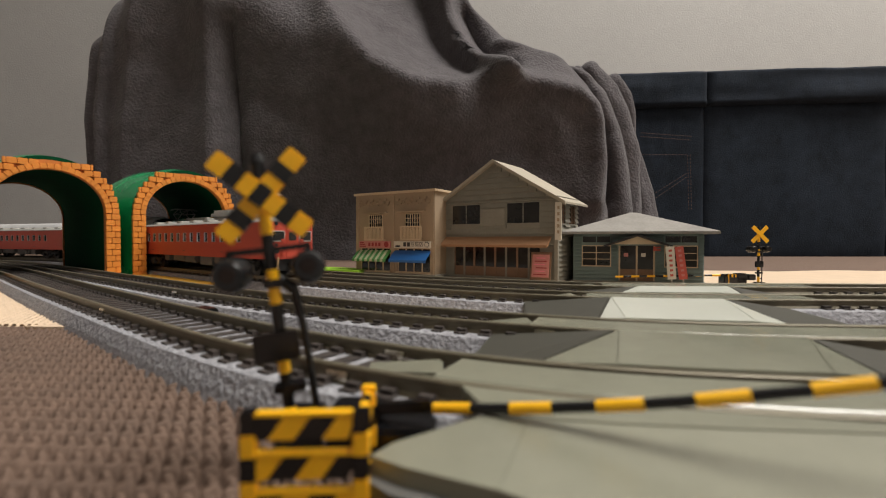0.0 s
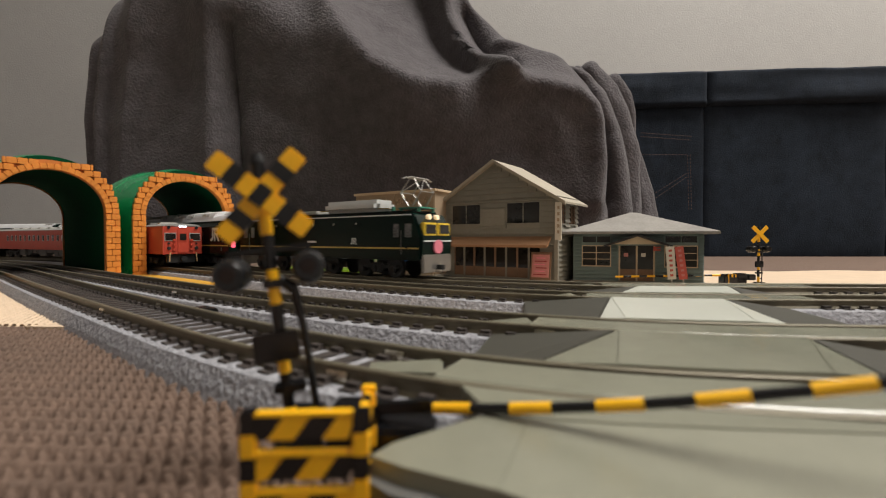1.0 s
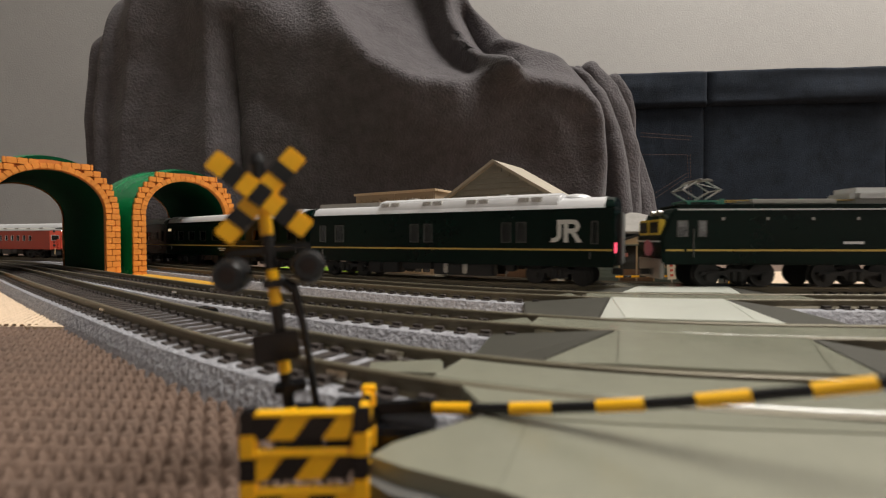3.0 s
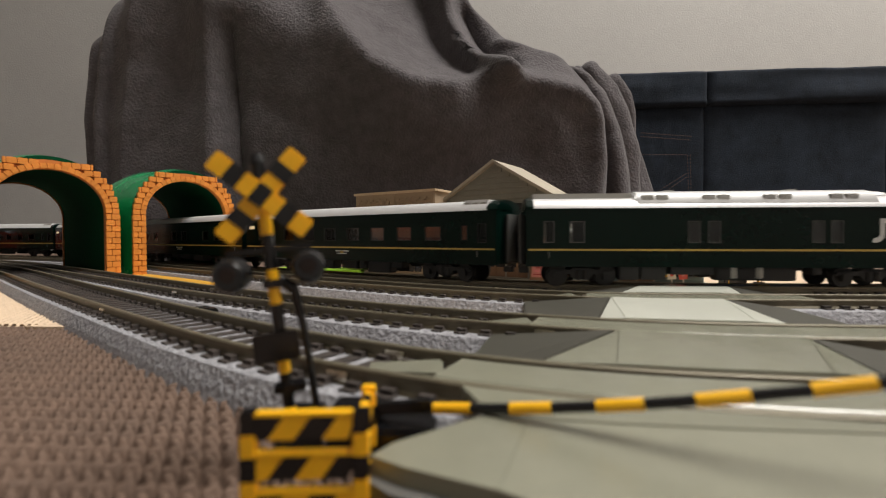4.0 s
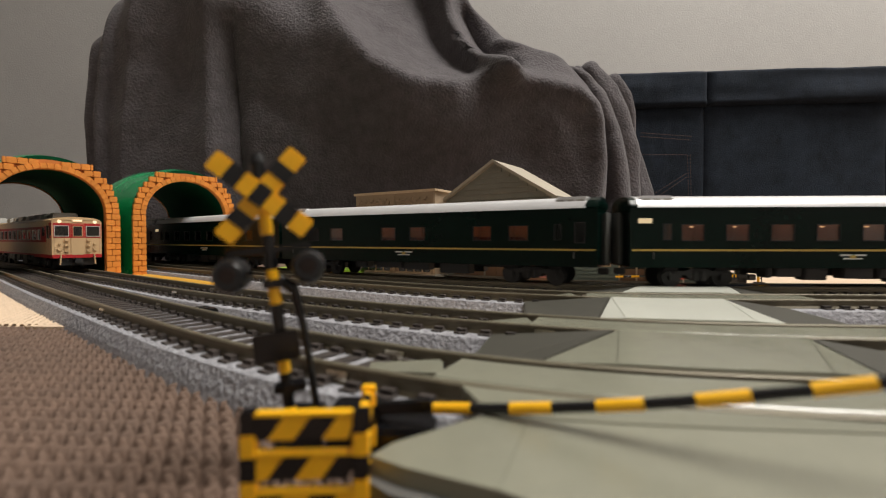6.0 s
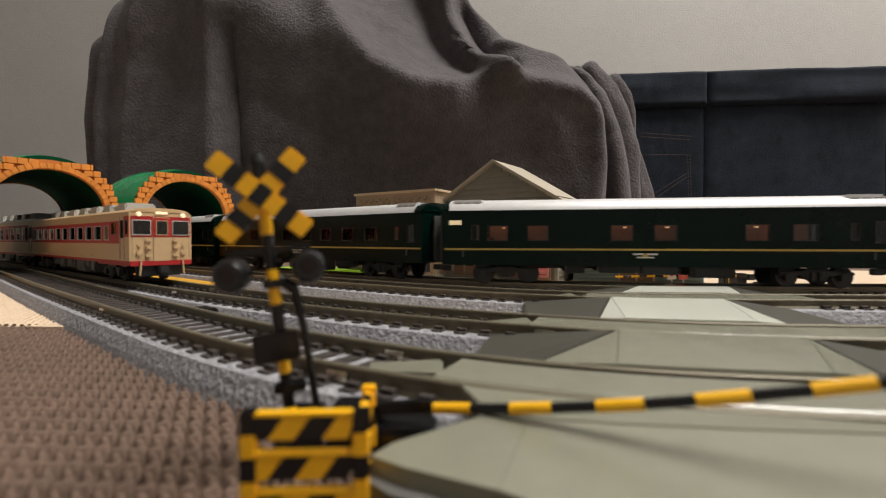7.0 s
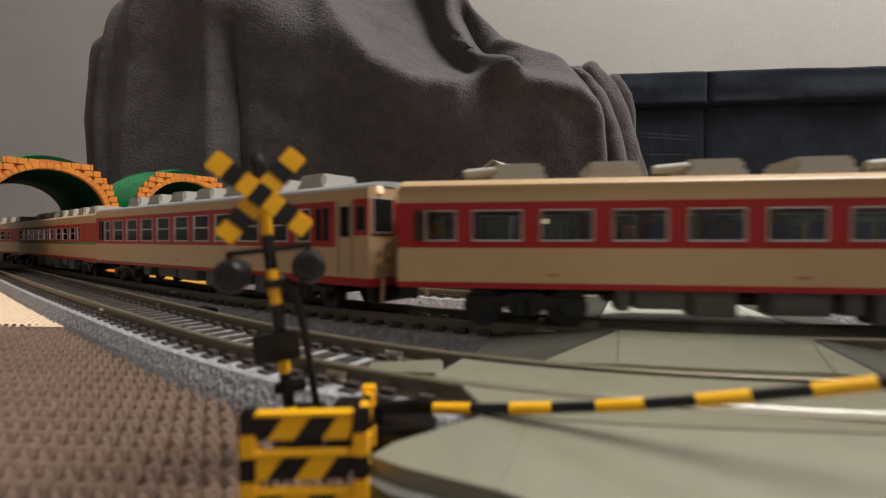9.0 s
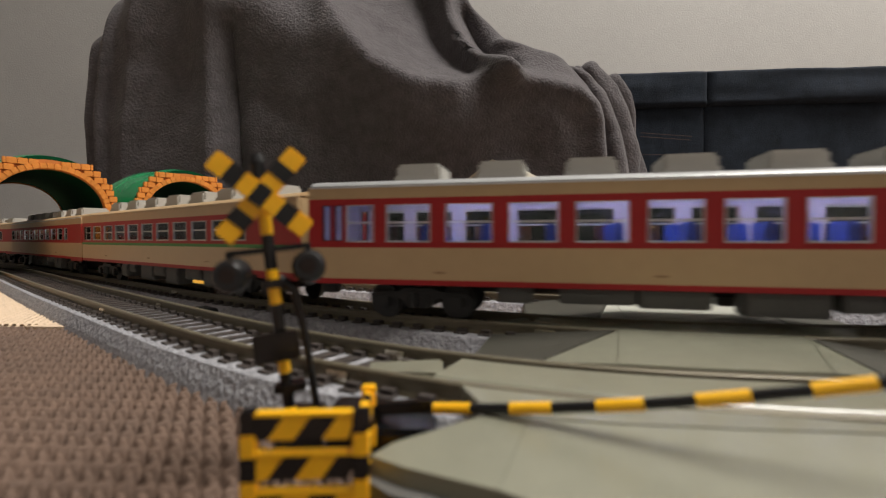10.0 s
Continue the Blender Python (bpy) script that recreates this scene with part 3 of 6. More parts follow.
# ---- twin toy tunnels ----
BRICKS = {}


def brick(parent, w, h, d, m):
    key = (round(w, 1), round(h, 1), round(d, 1))
    if key not in BRICKS:
        bm = bmesh.new()
        box(bm, -w / 2 + 0.05, w / 2 - 0.05, -d / 2, d / 2, -h / 2 + 0.05, h / 2 - 0.05)
        BRICKS[key] = mesh_of(bm, M_ORANGE, 0.22, name="brick")
    return part("brick", BRICKS[key], None, parent, at=m)


def tunnel(label, m, hw=19.4, apex=48.5, length=80):
    t = thing("toy_tunnel", label, "tunnel", m, group="toy tunnels")
    spring = apex - hw * 0.92
    n = 34

    def ring(rx, top, y, spread=0.0):
        pts = [(-rx - spread, 0.0)]
        for k in range(n + 1):
            a = math.pi - math.pi * k / n
            pts.append((rx * math.cos(a), spring + (top - spring) * math.sin(a)))
        return [(x, y, z) for x, z in pts + [(rx + spread, 0.0)]]

    def shell(name, rings, material, label=""):
        bm = bmesh.new()
        vs = [[bm.verts.new(Vector(p) * MM) for p in r] for r in rings]
        for a, b in zip(vs, vs[1:]):
            for i in range(len(a) - 1):
                bm.faces.new((a[i], a[i + 1], b[i + 1], b[i]))
        me = mesh_of(bm, material, smooth=True, name=name)
        return part(name, me, None, t, label)
    # green hull, thick: outside swelling behind the portal, inside smooth
    outer = [ring(hw + 5.6 + 2.6 * math.sin(3.1 * k / 8) + 0.7 * math.sin(k * 2.2), apex + 6.0 + 2.4 * math.sin(3.0 * k / 8) + 0.5 * math.sin(k * 1.7), 1.6 + (length - 3) * k / 8) for k in range(9)]
    inner = [ring(hw + 0.6, apex + 0.6, 1.6 + (length - 3) * k / 8) for k in range(9)]
    shell("hull", outer, M_GREEN, "moulded green plastic tunnel hull")
    # lining coloured darker than the hull to stand for shade inside
    shell("lining", [outer[0]] + inner + [outer[-1]], M_GREENSHADE, "green tunnel lining, coloured darker for the shade inside")
    for y0, face in ((0.0, 1), (length - 2.0, 0)):
        # backing plate of the portal
        bm = bmesh.new()
        a = [ring(hw, apex, y0 + 0.5)[i] for i in range(n + 3)]
        b = [ring(hw + 4.2, apex + 4.2, y0 + 0.5)[i] for i in range(n + 3)]
        va = [[bm.verts.new((Vector(p) + Vector((0, dy, 0))) * MM) for p in r] for dy in (0, 1.6) for r in (a, b)]
        for i in range(n + 2):
            bm.faces.new((va[0][i], va[0][i + 1], va[1][i + 1], va[1][i]))
            bm.faces.new((va[2][i], va[3][i], va[3][i + 1], va[2][i + 1]))
            bm.faces.new((va[0][i], va[2][i], va[2][i + 1], va[0][i + 1]))
            bm.faces.new((va[1][i], va[1][i + 1], va[3][i + 1], va[3][i]))
        plate = part("portal", bm, M_MORTAR, t, "orange brick-pattern portal")
        if not face:
            continue
        # arch stones
        m_st = 27
        for k in range(m_st):
            a = math.pi * (k + 0.5) / m_st
            px, pz = (hw + 1.35) * math.cos(a), spring + (apex + 1.35 - spring) * math.sin(a)
            brick(plate, 2.5, 2.6, 2.2, pose(px * MM, (y0 + 0.15) * MM, pz * MM, 0, 90 - math.degrees(a), 0) @ pose(0, 0, 0, 0, 0, 0))
        # stepped courses outside them
        course = 2.75
        z = 1.4
        row = 0
        while z < apex + 4.4:
            for sx in (-1, 1):
                if z < spring:
                    xi = hw + 0.1
                    for j in range(2):
                        w = 3.6 if (row + j) % 2 else 2.2
                        brick(plate, w, course, 2.4 - 0.2 * j, pose(sx * (xi + w / 2) * MM, (y0 + 0.1) * MM, z * MM))
                        xi += w
                else:
                    f = (z - spring) / (apex + 2.7 - spring)
                    xi = (hw + 2.6) * math.sqrt(max(0, 1 - f * f)) if f < 1 else 0
                    xo = (hw + 5.6) * math.sqrt(max(0.0, 1 - ((z - spring - 0.6) / (apex + 6.4 - spring)) ** 2))
                    if f >= 1:
                        xo = min(xo, 10.8)
                    x = xi if f < 1 else 0.0
                    while x < xo - 0.6:
                        w = min(3.4, xo - x) if xo - x > 1.0 else 1.2
                        brick(plate, max(w, 1.2), course, 2.0, pose(sx * (x + w / 2) * MM, (y0 + 0.2) * MM, z * MM))
                        x += w
            z += course
            row += 1
    return t


PILLAR = np.array((-150.5, 221.6))
ACROSS, ALONG = np.array((0.636, 0.77)), np.array((-0.77, 0.636))
yaw = math.degrees(math.atan2(ACROSS[1], ACROSS[0]))
for off, lab in ((-28.6, "orange brick-front green plastic toy tunnel over two outer tracks"), (27.0, "orange brick-front green plastic toy tunnel over two inner tracks")):
    q = PILLAR + ACROSS * off
    tunnel(lab, pose(q[0] * MM, q[1] * MM, 0, 0, 0, yaw))

# flat pieces lying between the tracks
bm = bmesh.new()
prism(bm, [(-153, 214), (-150, 232), (-142, 233), (-90, 183), (-92, 177)], 0, 1.4, "z")
tagged(part("track_plate", bm, M_ORPLATE), "flat orange plastic plate lying between the tracks", "plate")
bm = bmesh.new()
prism(bm, [(-96, 262), (-44, 241), (-40, 262), (-92, 285)], 0, 2.2, "z")
tagged(part("lawn_sheet", bm, M_LAWN, bevel=0.3), "bright green model lawn sheet beside the shop", "lawn")


# ---- model buildings ----
def text_on(parent, words, size, m, material, name="lettering"):
    cu = bpy.data.curves.new(name, "FONT")
    cu.body, cu.size, cu.extrude = words, size * MM, 0.03 * MM
    cu.align_x, cu.align_y = "CENTER", "CENTER"
    ob = new("tmp_text", cu)
    me = bpy.data.meshes.new_from_object(ob.evaluated_get(bpy.context.evaluated_depsgraph_get()))
    bpy.data.objects.remove(ob)
    me.materials.clear()
    me.materials.append(material)
    return part(name, me, None, parent, at=m)


def window(parent, x0, x1, z0, z1, frame_m, cols=2, rows=1, depth=0.8, glass_m=None):
    w = bx("window_frame", (x0 - 0.35, x1 + 0.35, -0.35, 0.3, z1, z1 + 0.4), frame_m, parent)
    bx("window_sill", (x0 - 0.5, x1 + 0.5, -0.6, 0.3, z0 - 0.45, z0), frame_m, w)
    for x in (x0 - 0.35, x1):
        bx("jamb", (x, x + 0.35, -0.33, 0.3, z0, z1), frame_m, w)
    for k in range(1, cols):
        x = x0 + (x1 - x0) * k / cols
        bx("mullion", (x - 0.2, x + 0.2, -0.15, 0.3, z0, z1), frame_m, w)
    for k in range(1, rows):
        z = z0 + (z1 - z0) * k / rows
        bx("glazing_bar", (x0, x1, -0.12, 0.28, z - 0.13, z + 0.13), frame_m, w)
    bx("pane", (x0, x1, 0.05, 0.1, z0, z1), glass_m or M_SHOPGLASS, w)
    return w


def holed_wall(name, w, h, holes, material, parent, thick=1.2, gable=None):
    """A wall along x with real openings; holes are (x0, x1, z0, z1)."""
    xs = sorted({0.0, w, *[v for hh in holes for v in hh[:2]]})
    zs = sorted({0.0, h, *[v for hh in holes for v in hh[2:]]})
    bm = bmesh.new()
    for a, b in zip(xs, xs[1:]):
        for c, d in zip(zs, zs[1:]):
            mx, mz = (a + b) / 2, (c + d) / 2
            if not any(q[0] < mx < q[1] and q[2] < mz < q[3] for q in holes):
                box(bm, a, b, 0, thick, c, d)
    if gable:
        prism(bm, [(0, h), (w, h), (w / 2, gable)], 0, thick, "y")
    bmesh.ops.remove_doubles(bm, verts=bm.verts, dist=1e-6)
    return part(name, bm, material, parent)


def face_pose(corner, phi):
    """Front-left corner on the ground; the front runs along local x."""
    return pose(corner[0] * MM, corner[1] * MM, 0, 0, 0, -phi)


def shop_building():
    w, h, d = 51.0, 42.0, 30.0
    t = thing("shop_building", "tan two-storey twin shop building with striped and blue awnings", "building", face_pose((-47.3, 253), 32))
    x1, x2 = 25.5, 51.0
    holes = []
    for a in (9.5, 33.5):
        holes.append((a, a + 8.6, 23.0, 31.2))
    holes += [(3.0, 23.5, 2.0, 13.6), (28.0, 48.5, 2.0, 13.6)]
    holed_wall("front_wall", w, h, holes, M_STUCCO, t)
    bx("side_wall", (0, 1.2, 1.2, d, 0, h), M_STUCCO, t)
    sw = bx("side_wall", (w - 1.2, w, 1.2, d, 0, h), M_STUCCO, t)
    bx("side_ledge", (w, w + 0.6, 1.5, d, 15, 16), M_STUCCO, sw)
    bx("rear_wall", (1.2, w - 1.2, d - 1.2, d, 0, h), M_STUCCO, t)
    bx("roof", (1.2, w - 1.2, 1.2, d - 1.2, h - 3, h - 2), M_STUCCO, t)
    bx("interior_floor", (1.2, w - 1.2, 1.2, d - 1.2, 18, 18.6), M_WOODBR, t)
    bx("parapet_cap", (-1.0, w + 1.0, -1.0, 0.6, h, h + 1.2), M_CREAMTRIM, t, bevel=0.15)
    bx("parapet_cap", (w - 0.8, w + 1.2, 0.6, d, h, h + 1.2), M_CREAMTRIM, t, bevel=0.15)
    for x in (0.2, 24.6, 48.6):
        bx("pilaster", (x, x + 2.0, -0.45, 0, 0, h), M_STUCCO, t, bevel=0.1)
    for k in range(22):
        x = 2.4 + k * 2.12
        if abs(x - 24.5) < 1.6:
            continue
        bx("brick_tooth", (x, x + 1.9, -0.9, 0, 38.4 - (k % 2) * 1.4, 39.6 - (k % 2) * 1.4), M_STUCCO, t)
        bx("brick_tooth", (x, x + 1.0, -0.8, 0, 36.0 + (k % 3) * 0.5, 36.8 + (k % 3) * 0.5), M_STUCCO, t)
    for a in (9.5, 33.5):
        window(t, a, a + 8.6, 23.0, 31.2, M_CREAMTRIM, 6, 4)
        bx("window_canopy", (a - 3.6, a + 12.4, -2.0, 0, 32.2, 32.8), M_STUCCO, t)
        bal = bx("balcony", (a - 2.2, a + 10.8, -2.2, -1.8, 24.6, 25.2), M_CREAMTRIM, t, "cream slatted window balcony")
        bx("bottom_rail", (a - 2.2, a + 10.8, -2.3, 0, 17.9, 18.5), M_CREAMTRIM, bal)
        for k in range(15):
            bx("slat", (a - 2.1 + k * 0.9, a - 1.6 + k * 0.9, -2.2, -1.85, 18.5, 24.6), M_CREAMTRIM, bal)
    for x0, x1_, mt in ((2.6, 24.2, M_PINK), (26.4, 49.2, M_WHITE)):
        s = bx("sign_board", (x0, x1_, -0.9, -0.05, 14.1, 17.6), mt, t, "wide shop sign board", 0.1)
        if mt is M_WHITE:
            bx("writing_bar", (27.6, 30.6, -1.0, -0.88, 14.6, 15.5), M_INK, s)
            for k in range(2):
                bx("writing_bar", (32.6 + k * 2.4, 34.4 + k * 2.4, -1.0, -0.88, 14.9, 17.0), M_INK, s)
            text_on(s, "豆腐店", 2.6, pose(41.0 * MM, -0.95 * MM, 15.9 * MM, 90, 0, 0), M_INK)
            bm = bmesh.new()
            cyl(bm, (46.9, -1.0, 15.9), (46.9, -0.88, 15.9), 1.5, n=6)
            part("box_mark", bm, M_INK, s)
            bm = bmesh.new()
            cyl(bm, (46.9, -1.06, 15.9), (46.9, -0.94, 15.9), 1.15, n=6)
            part("box_mark", bm, M_WHITE, s)
        else:
            for k in range(3):
                bx("writing_bar", (3.6, 7.6 - k * 0.6, -1.0, -0.88, 14.5 + k, 15.1 + k), M_MAROON, s)
            for k in range(4):
                bx("writing_bar", (9.4 + k * 2.3, 10.8 + k * 2.3, -1.0, -0.88, 14.9, 16.8), M_MAROON, s)
            bm = bmesh.new()
            cyl(bm, (21.6, -1.0, 15.9), (21.6, -0.88, 15.9), 1.5, n=14)
            part("round_mark", bm, M_MAROON, s)
    # awnings
    for x0, n, cols in ((1.4, 13, (M_AWNGREEN, M_AWNPALE)), (26.2, 1, (M_AWNBLUE,))):
        wd = 22.6 / n
        aw = None
        for k in range(n):
            bm = bmesh.new()
            prism(bm, [(0.0, 12.9), (-5.0, 8.3), (-5.0, 7.0), (-4.7, 7.0), (-4.6, 8.0), (0.0, 12.3)], x0 + k * wd, x0 + k * wd + wd - 0.02, "x")
            if aw is None:
                aw = part("awning", bm, cols[0], t, "green and white striped awning" if n > 1 else "blue awning", 0.05)
            else:
                part("awning_stripe", bm, cols[k % 2], aw)
    for x0 in (3.0, 28.0):
        for k in range(5):
            bx("door_post", (x0 + k * 5.0, x0 + k * 5.0 + 0.7, 0.3, 0.9, 2, 13.6), M_CREAMTRIM, t)
        for k in range(4):
            bx("pane", (x0 + k * 5.0 + 0.7, x0 + k * 5.0 + 5.0, 0.55, 0.65, 2, 13.6), M_SHOPGLASS, t)
        bx("threshold", (x0 - 0.6, x0 + 21, -0.6, 0.6, 1.2, 2.2), M_CREAMTRIM, t)
    bx("plinth", (-0.8, w + 1.5, -1.8, d + 1, 0, 1.2), M_SIDING, t)


def siding(name, x0, x1, z0, z1, y, parent, material, course=2.0, holes=(), axis="x"):
    """Lapped boards, one object each, broken at the openings."""
    z = z0
    while z < z1 - 0.2:
        top = min(z + course, z1)
        spans = [(x0, x1)]
        for h in holes:
            if h[2] < top - 0.3 and h[3] > z + 0.3:
                spans = [q for a, b in spans for q in ((a, min(b, h[0])), (max(a, h[1]), b)) if q[1] - q[0] > 0.3]
        for a, b in spans:
            bm = bmesh.new()
            if axis == "x":
                prism(bm, [(y, z), (y - 0.95, z), (y - 0.95, z + 0.25), (y - 0.1, top), (y, top)], a, b, "x")
            else:
                prism(bm, [(y, z), (y + 0.95, z), (y + 0.95, z + 0.25), (y + 0.1, top), (y, top)], a, b, "y")
            part(name, bm, material, parent)
        z += course


def house():
    w, h, d = 60.4, 37.5, 26.0
    t = thing("wooden_house", "grey-brown clapboard two-storey shop house with a beige gable roof", "house", face_pose((0.0, 236.7), 35))
    holes = [(6.0, 22.0, 26.0, 35.2), (36.5, 52.5, 26.0, 35.2), (7.0, 53.0, 1.0, 15.5)]
    fw = holed_wall("front_wall", w, h, holes, M_SIDING, t, gable=54.6)
    siding("board", 0, w, 16.0, h, 0, fw, M_SIDING, 2.5, [(a - .4, b + .4, c - .4, e + .4) for a, b, c, e in holes])
    z = h
    while z < 52.6:
        cut = min((z + 2.5 - h) / (54.6 - h) * w / 2 + 0.4, w / 2 - 1)
        siding("board", cut, w - cut, z, z + 2.5, 0, fw, M_SIDING, 2.5)
        z += 2.5
    for a, b in ((0, 7), (53, w)):
        siding("board", a, b, 0, 15.5, 0, fw, M_SIDING, 2.5)
    sw = bx("side_wall", (w - 1.2, w, 1.2, d, 0, h), M_SIDING, t)
    siding("board", 1.2, d, 0, 24, w, sw, M_SIDING, 2.2, axis="y")
    siding("board", 1.2, d, 24, h, w, sw, M_SIDING, 2.2, [(3, 9, 25, 34), (15, 22, 25, 34)], axis="y")
    bx("side_wall", (0, 1.2, 1.2, d, 0, h), M_SIDING, t)
    bx("rear_wall", (1.2, w - 1.2, d - 1.2, d, 0, h), M_SIDING, t)
    for a in (3.0, 15.0):
        ws = bx("window_frame", (w + 0.1, w + 0.7, a, a + 6.5, 25, 25.6), M_SIDING, t)
        bx("pane", (w + 0.15, w + 0.3, a, a + 6.5, 25.6, 34), M_SHOPGLASS, ws)
        for k in range(4):
            bx("mullion", (w + 0.2, w + 0.6, a + k * 2.05, a + k * 2.05 + 0.35, 25.6, 34), M_WOODBR, ws)
    for a, b, c, e in holes[:2]:
        window(t, a, b, c, e, M_SIDING, 2, 1)
    # shutter board between the windows
    bx("shutter", (23.0, 35.5, -0.9, -0.55, 25.0, 33.0), M_SIDING, t, bevel=0.1)
    # roof: two thick slopes with overhang
    for sx in (-1, 1):
        bm = bmesh.new()
        if sx < 0:
            pts = [(w / 2, 55.7), (-4.5, 34.8), (-4.5, 33.8), (w / 2, 54.7)]
        else:
            pts = [(w / 2, 55.7), (w + 4.5, 34.8), (w + 4.5, 33.8), (w / 2, 54.7)]
        prism(bm, pts, -2.6, d + 2.6, "y")
        rf = part("roof_slope", bm, M_ROOFBEIGE, t, "beige sheet roof slope", 0.12)
        bm = bmesh.new()
        prism(bm, [(w / 2, 55.9), (sx * (w / 2 + 4.9) + w / 2, 34.9), (sx * (w / 2 + 4.9) + w / 2, 33.2), (w / 2, 54.5)], -3.2, -2.6, "y")
        part("barge_board", bm, M_ROOFBEIGE, rf)
    # awning over the shopfront
    bm = bmesh.new()
    prism(bm, [(0.0, 20.2), (-6.0, 16.0), (-6.0, 14.9), (-5.6, 14.9), (0, 19.2)], -1.2, w - 2.0, "x")
    part("awning", bm, M_AWNBR, t, "long brown awning", 0.1)
    # shopfront: posts, panes and lower panels
    for k in range(9):
        x = 7.0 + k * 5.75
        bx("post", (x - 0.5, x + 0.5, 0.2, 1.0, 1, 15.5), M_WOODBR if k % 2 == 0 else M_SIDING, t)
    for k in range(8):
        x = 7.5 + k * 5.75
        bx("pane", (x, x + 4.75, 0.5, 0.62, 5.5, 15.5), M_SHOPGLASS, t)
        bx("door_panel", (x, x + 4.75, 0.4, 0.8, 1.0, 5.5), M_WOODBR, t)
    bx("interior_wall", (2, w - 2, 12, 12.6, 0, 36), M_WOODBR, t)
    for k, mt in enumerate((M_REDSIGN, M_WHITE, M_WOODBR, M_REDSIGN, M_WHITE)):
        bx("shelf_goods", (10 + k * 8, 14 + k * 8, 7, 10, 1, 7 + (k % 3) * 2), mt, t)
    bx("corner_board", (w - 0.6, w + 1.05, -1.05, 0.6, 0, h), M_SIDING, t, bevel=0.1)
    bx("corner_board", (-0.2, 0.7, -1.05, 0.2, 0, h), M_SIDING, t, bevel=0.1)
    bx("hanging_sign", (w + 0.3, w + 3.2, -2.6, -2.0, 18.3, 34.5), M_WHITE, t, "tall white vertical shop sign", 0.1)
    for k in range(5):
        bx("writing_bar", (w + 1.3, w + 2.3, -2.68, -2.58, 21.0 + k * 2.6, 22.4 + k * 2.6), M_STUCCO, t)
    bx("plinth", (-0.8, w + 0.8, -0.8, d + 1, 0, 1.0), M_SIDING, t)
    sb = thing("sandwich_board", "pink lettered signboard in a brown frame before the shop", "signboard", face_pose((38.0, 203.5), 30) @ pose(0, 0, 0, -10, 0, 0))
    bx("frame", (0, 9.2, 0.2, 0.8, 0, 13.2), M_WOODBR, sb, bevel=0.12)
    bx("face", (0.8, 8.4, -0.1, 0.2, 2.0, 12.0), M_PINK, sb)
    for k in range(6):
        bx("writing_bar", (1.6 + 0.5 * (k % 3), 7.4 - 0.8 * (k % 2), -0.2, -0.08, 3.0 + k * 1.45, 3.45 + k * 1.45), M_HEADMARK if k % 2 else M_MAROON, sb)


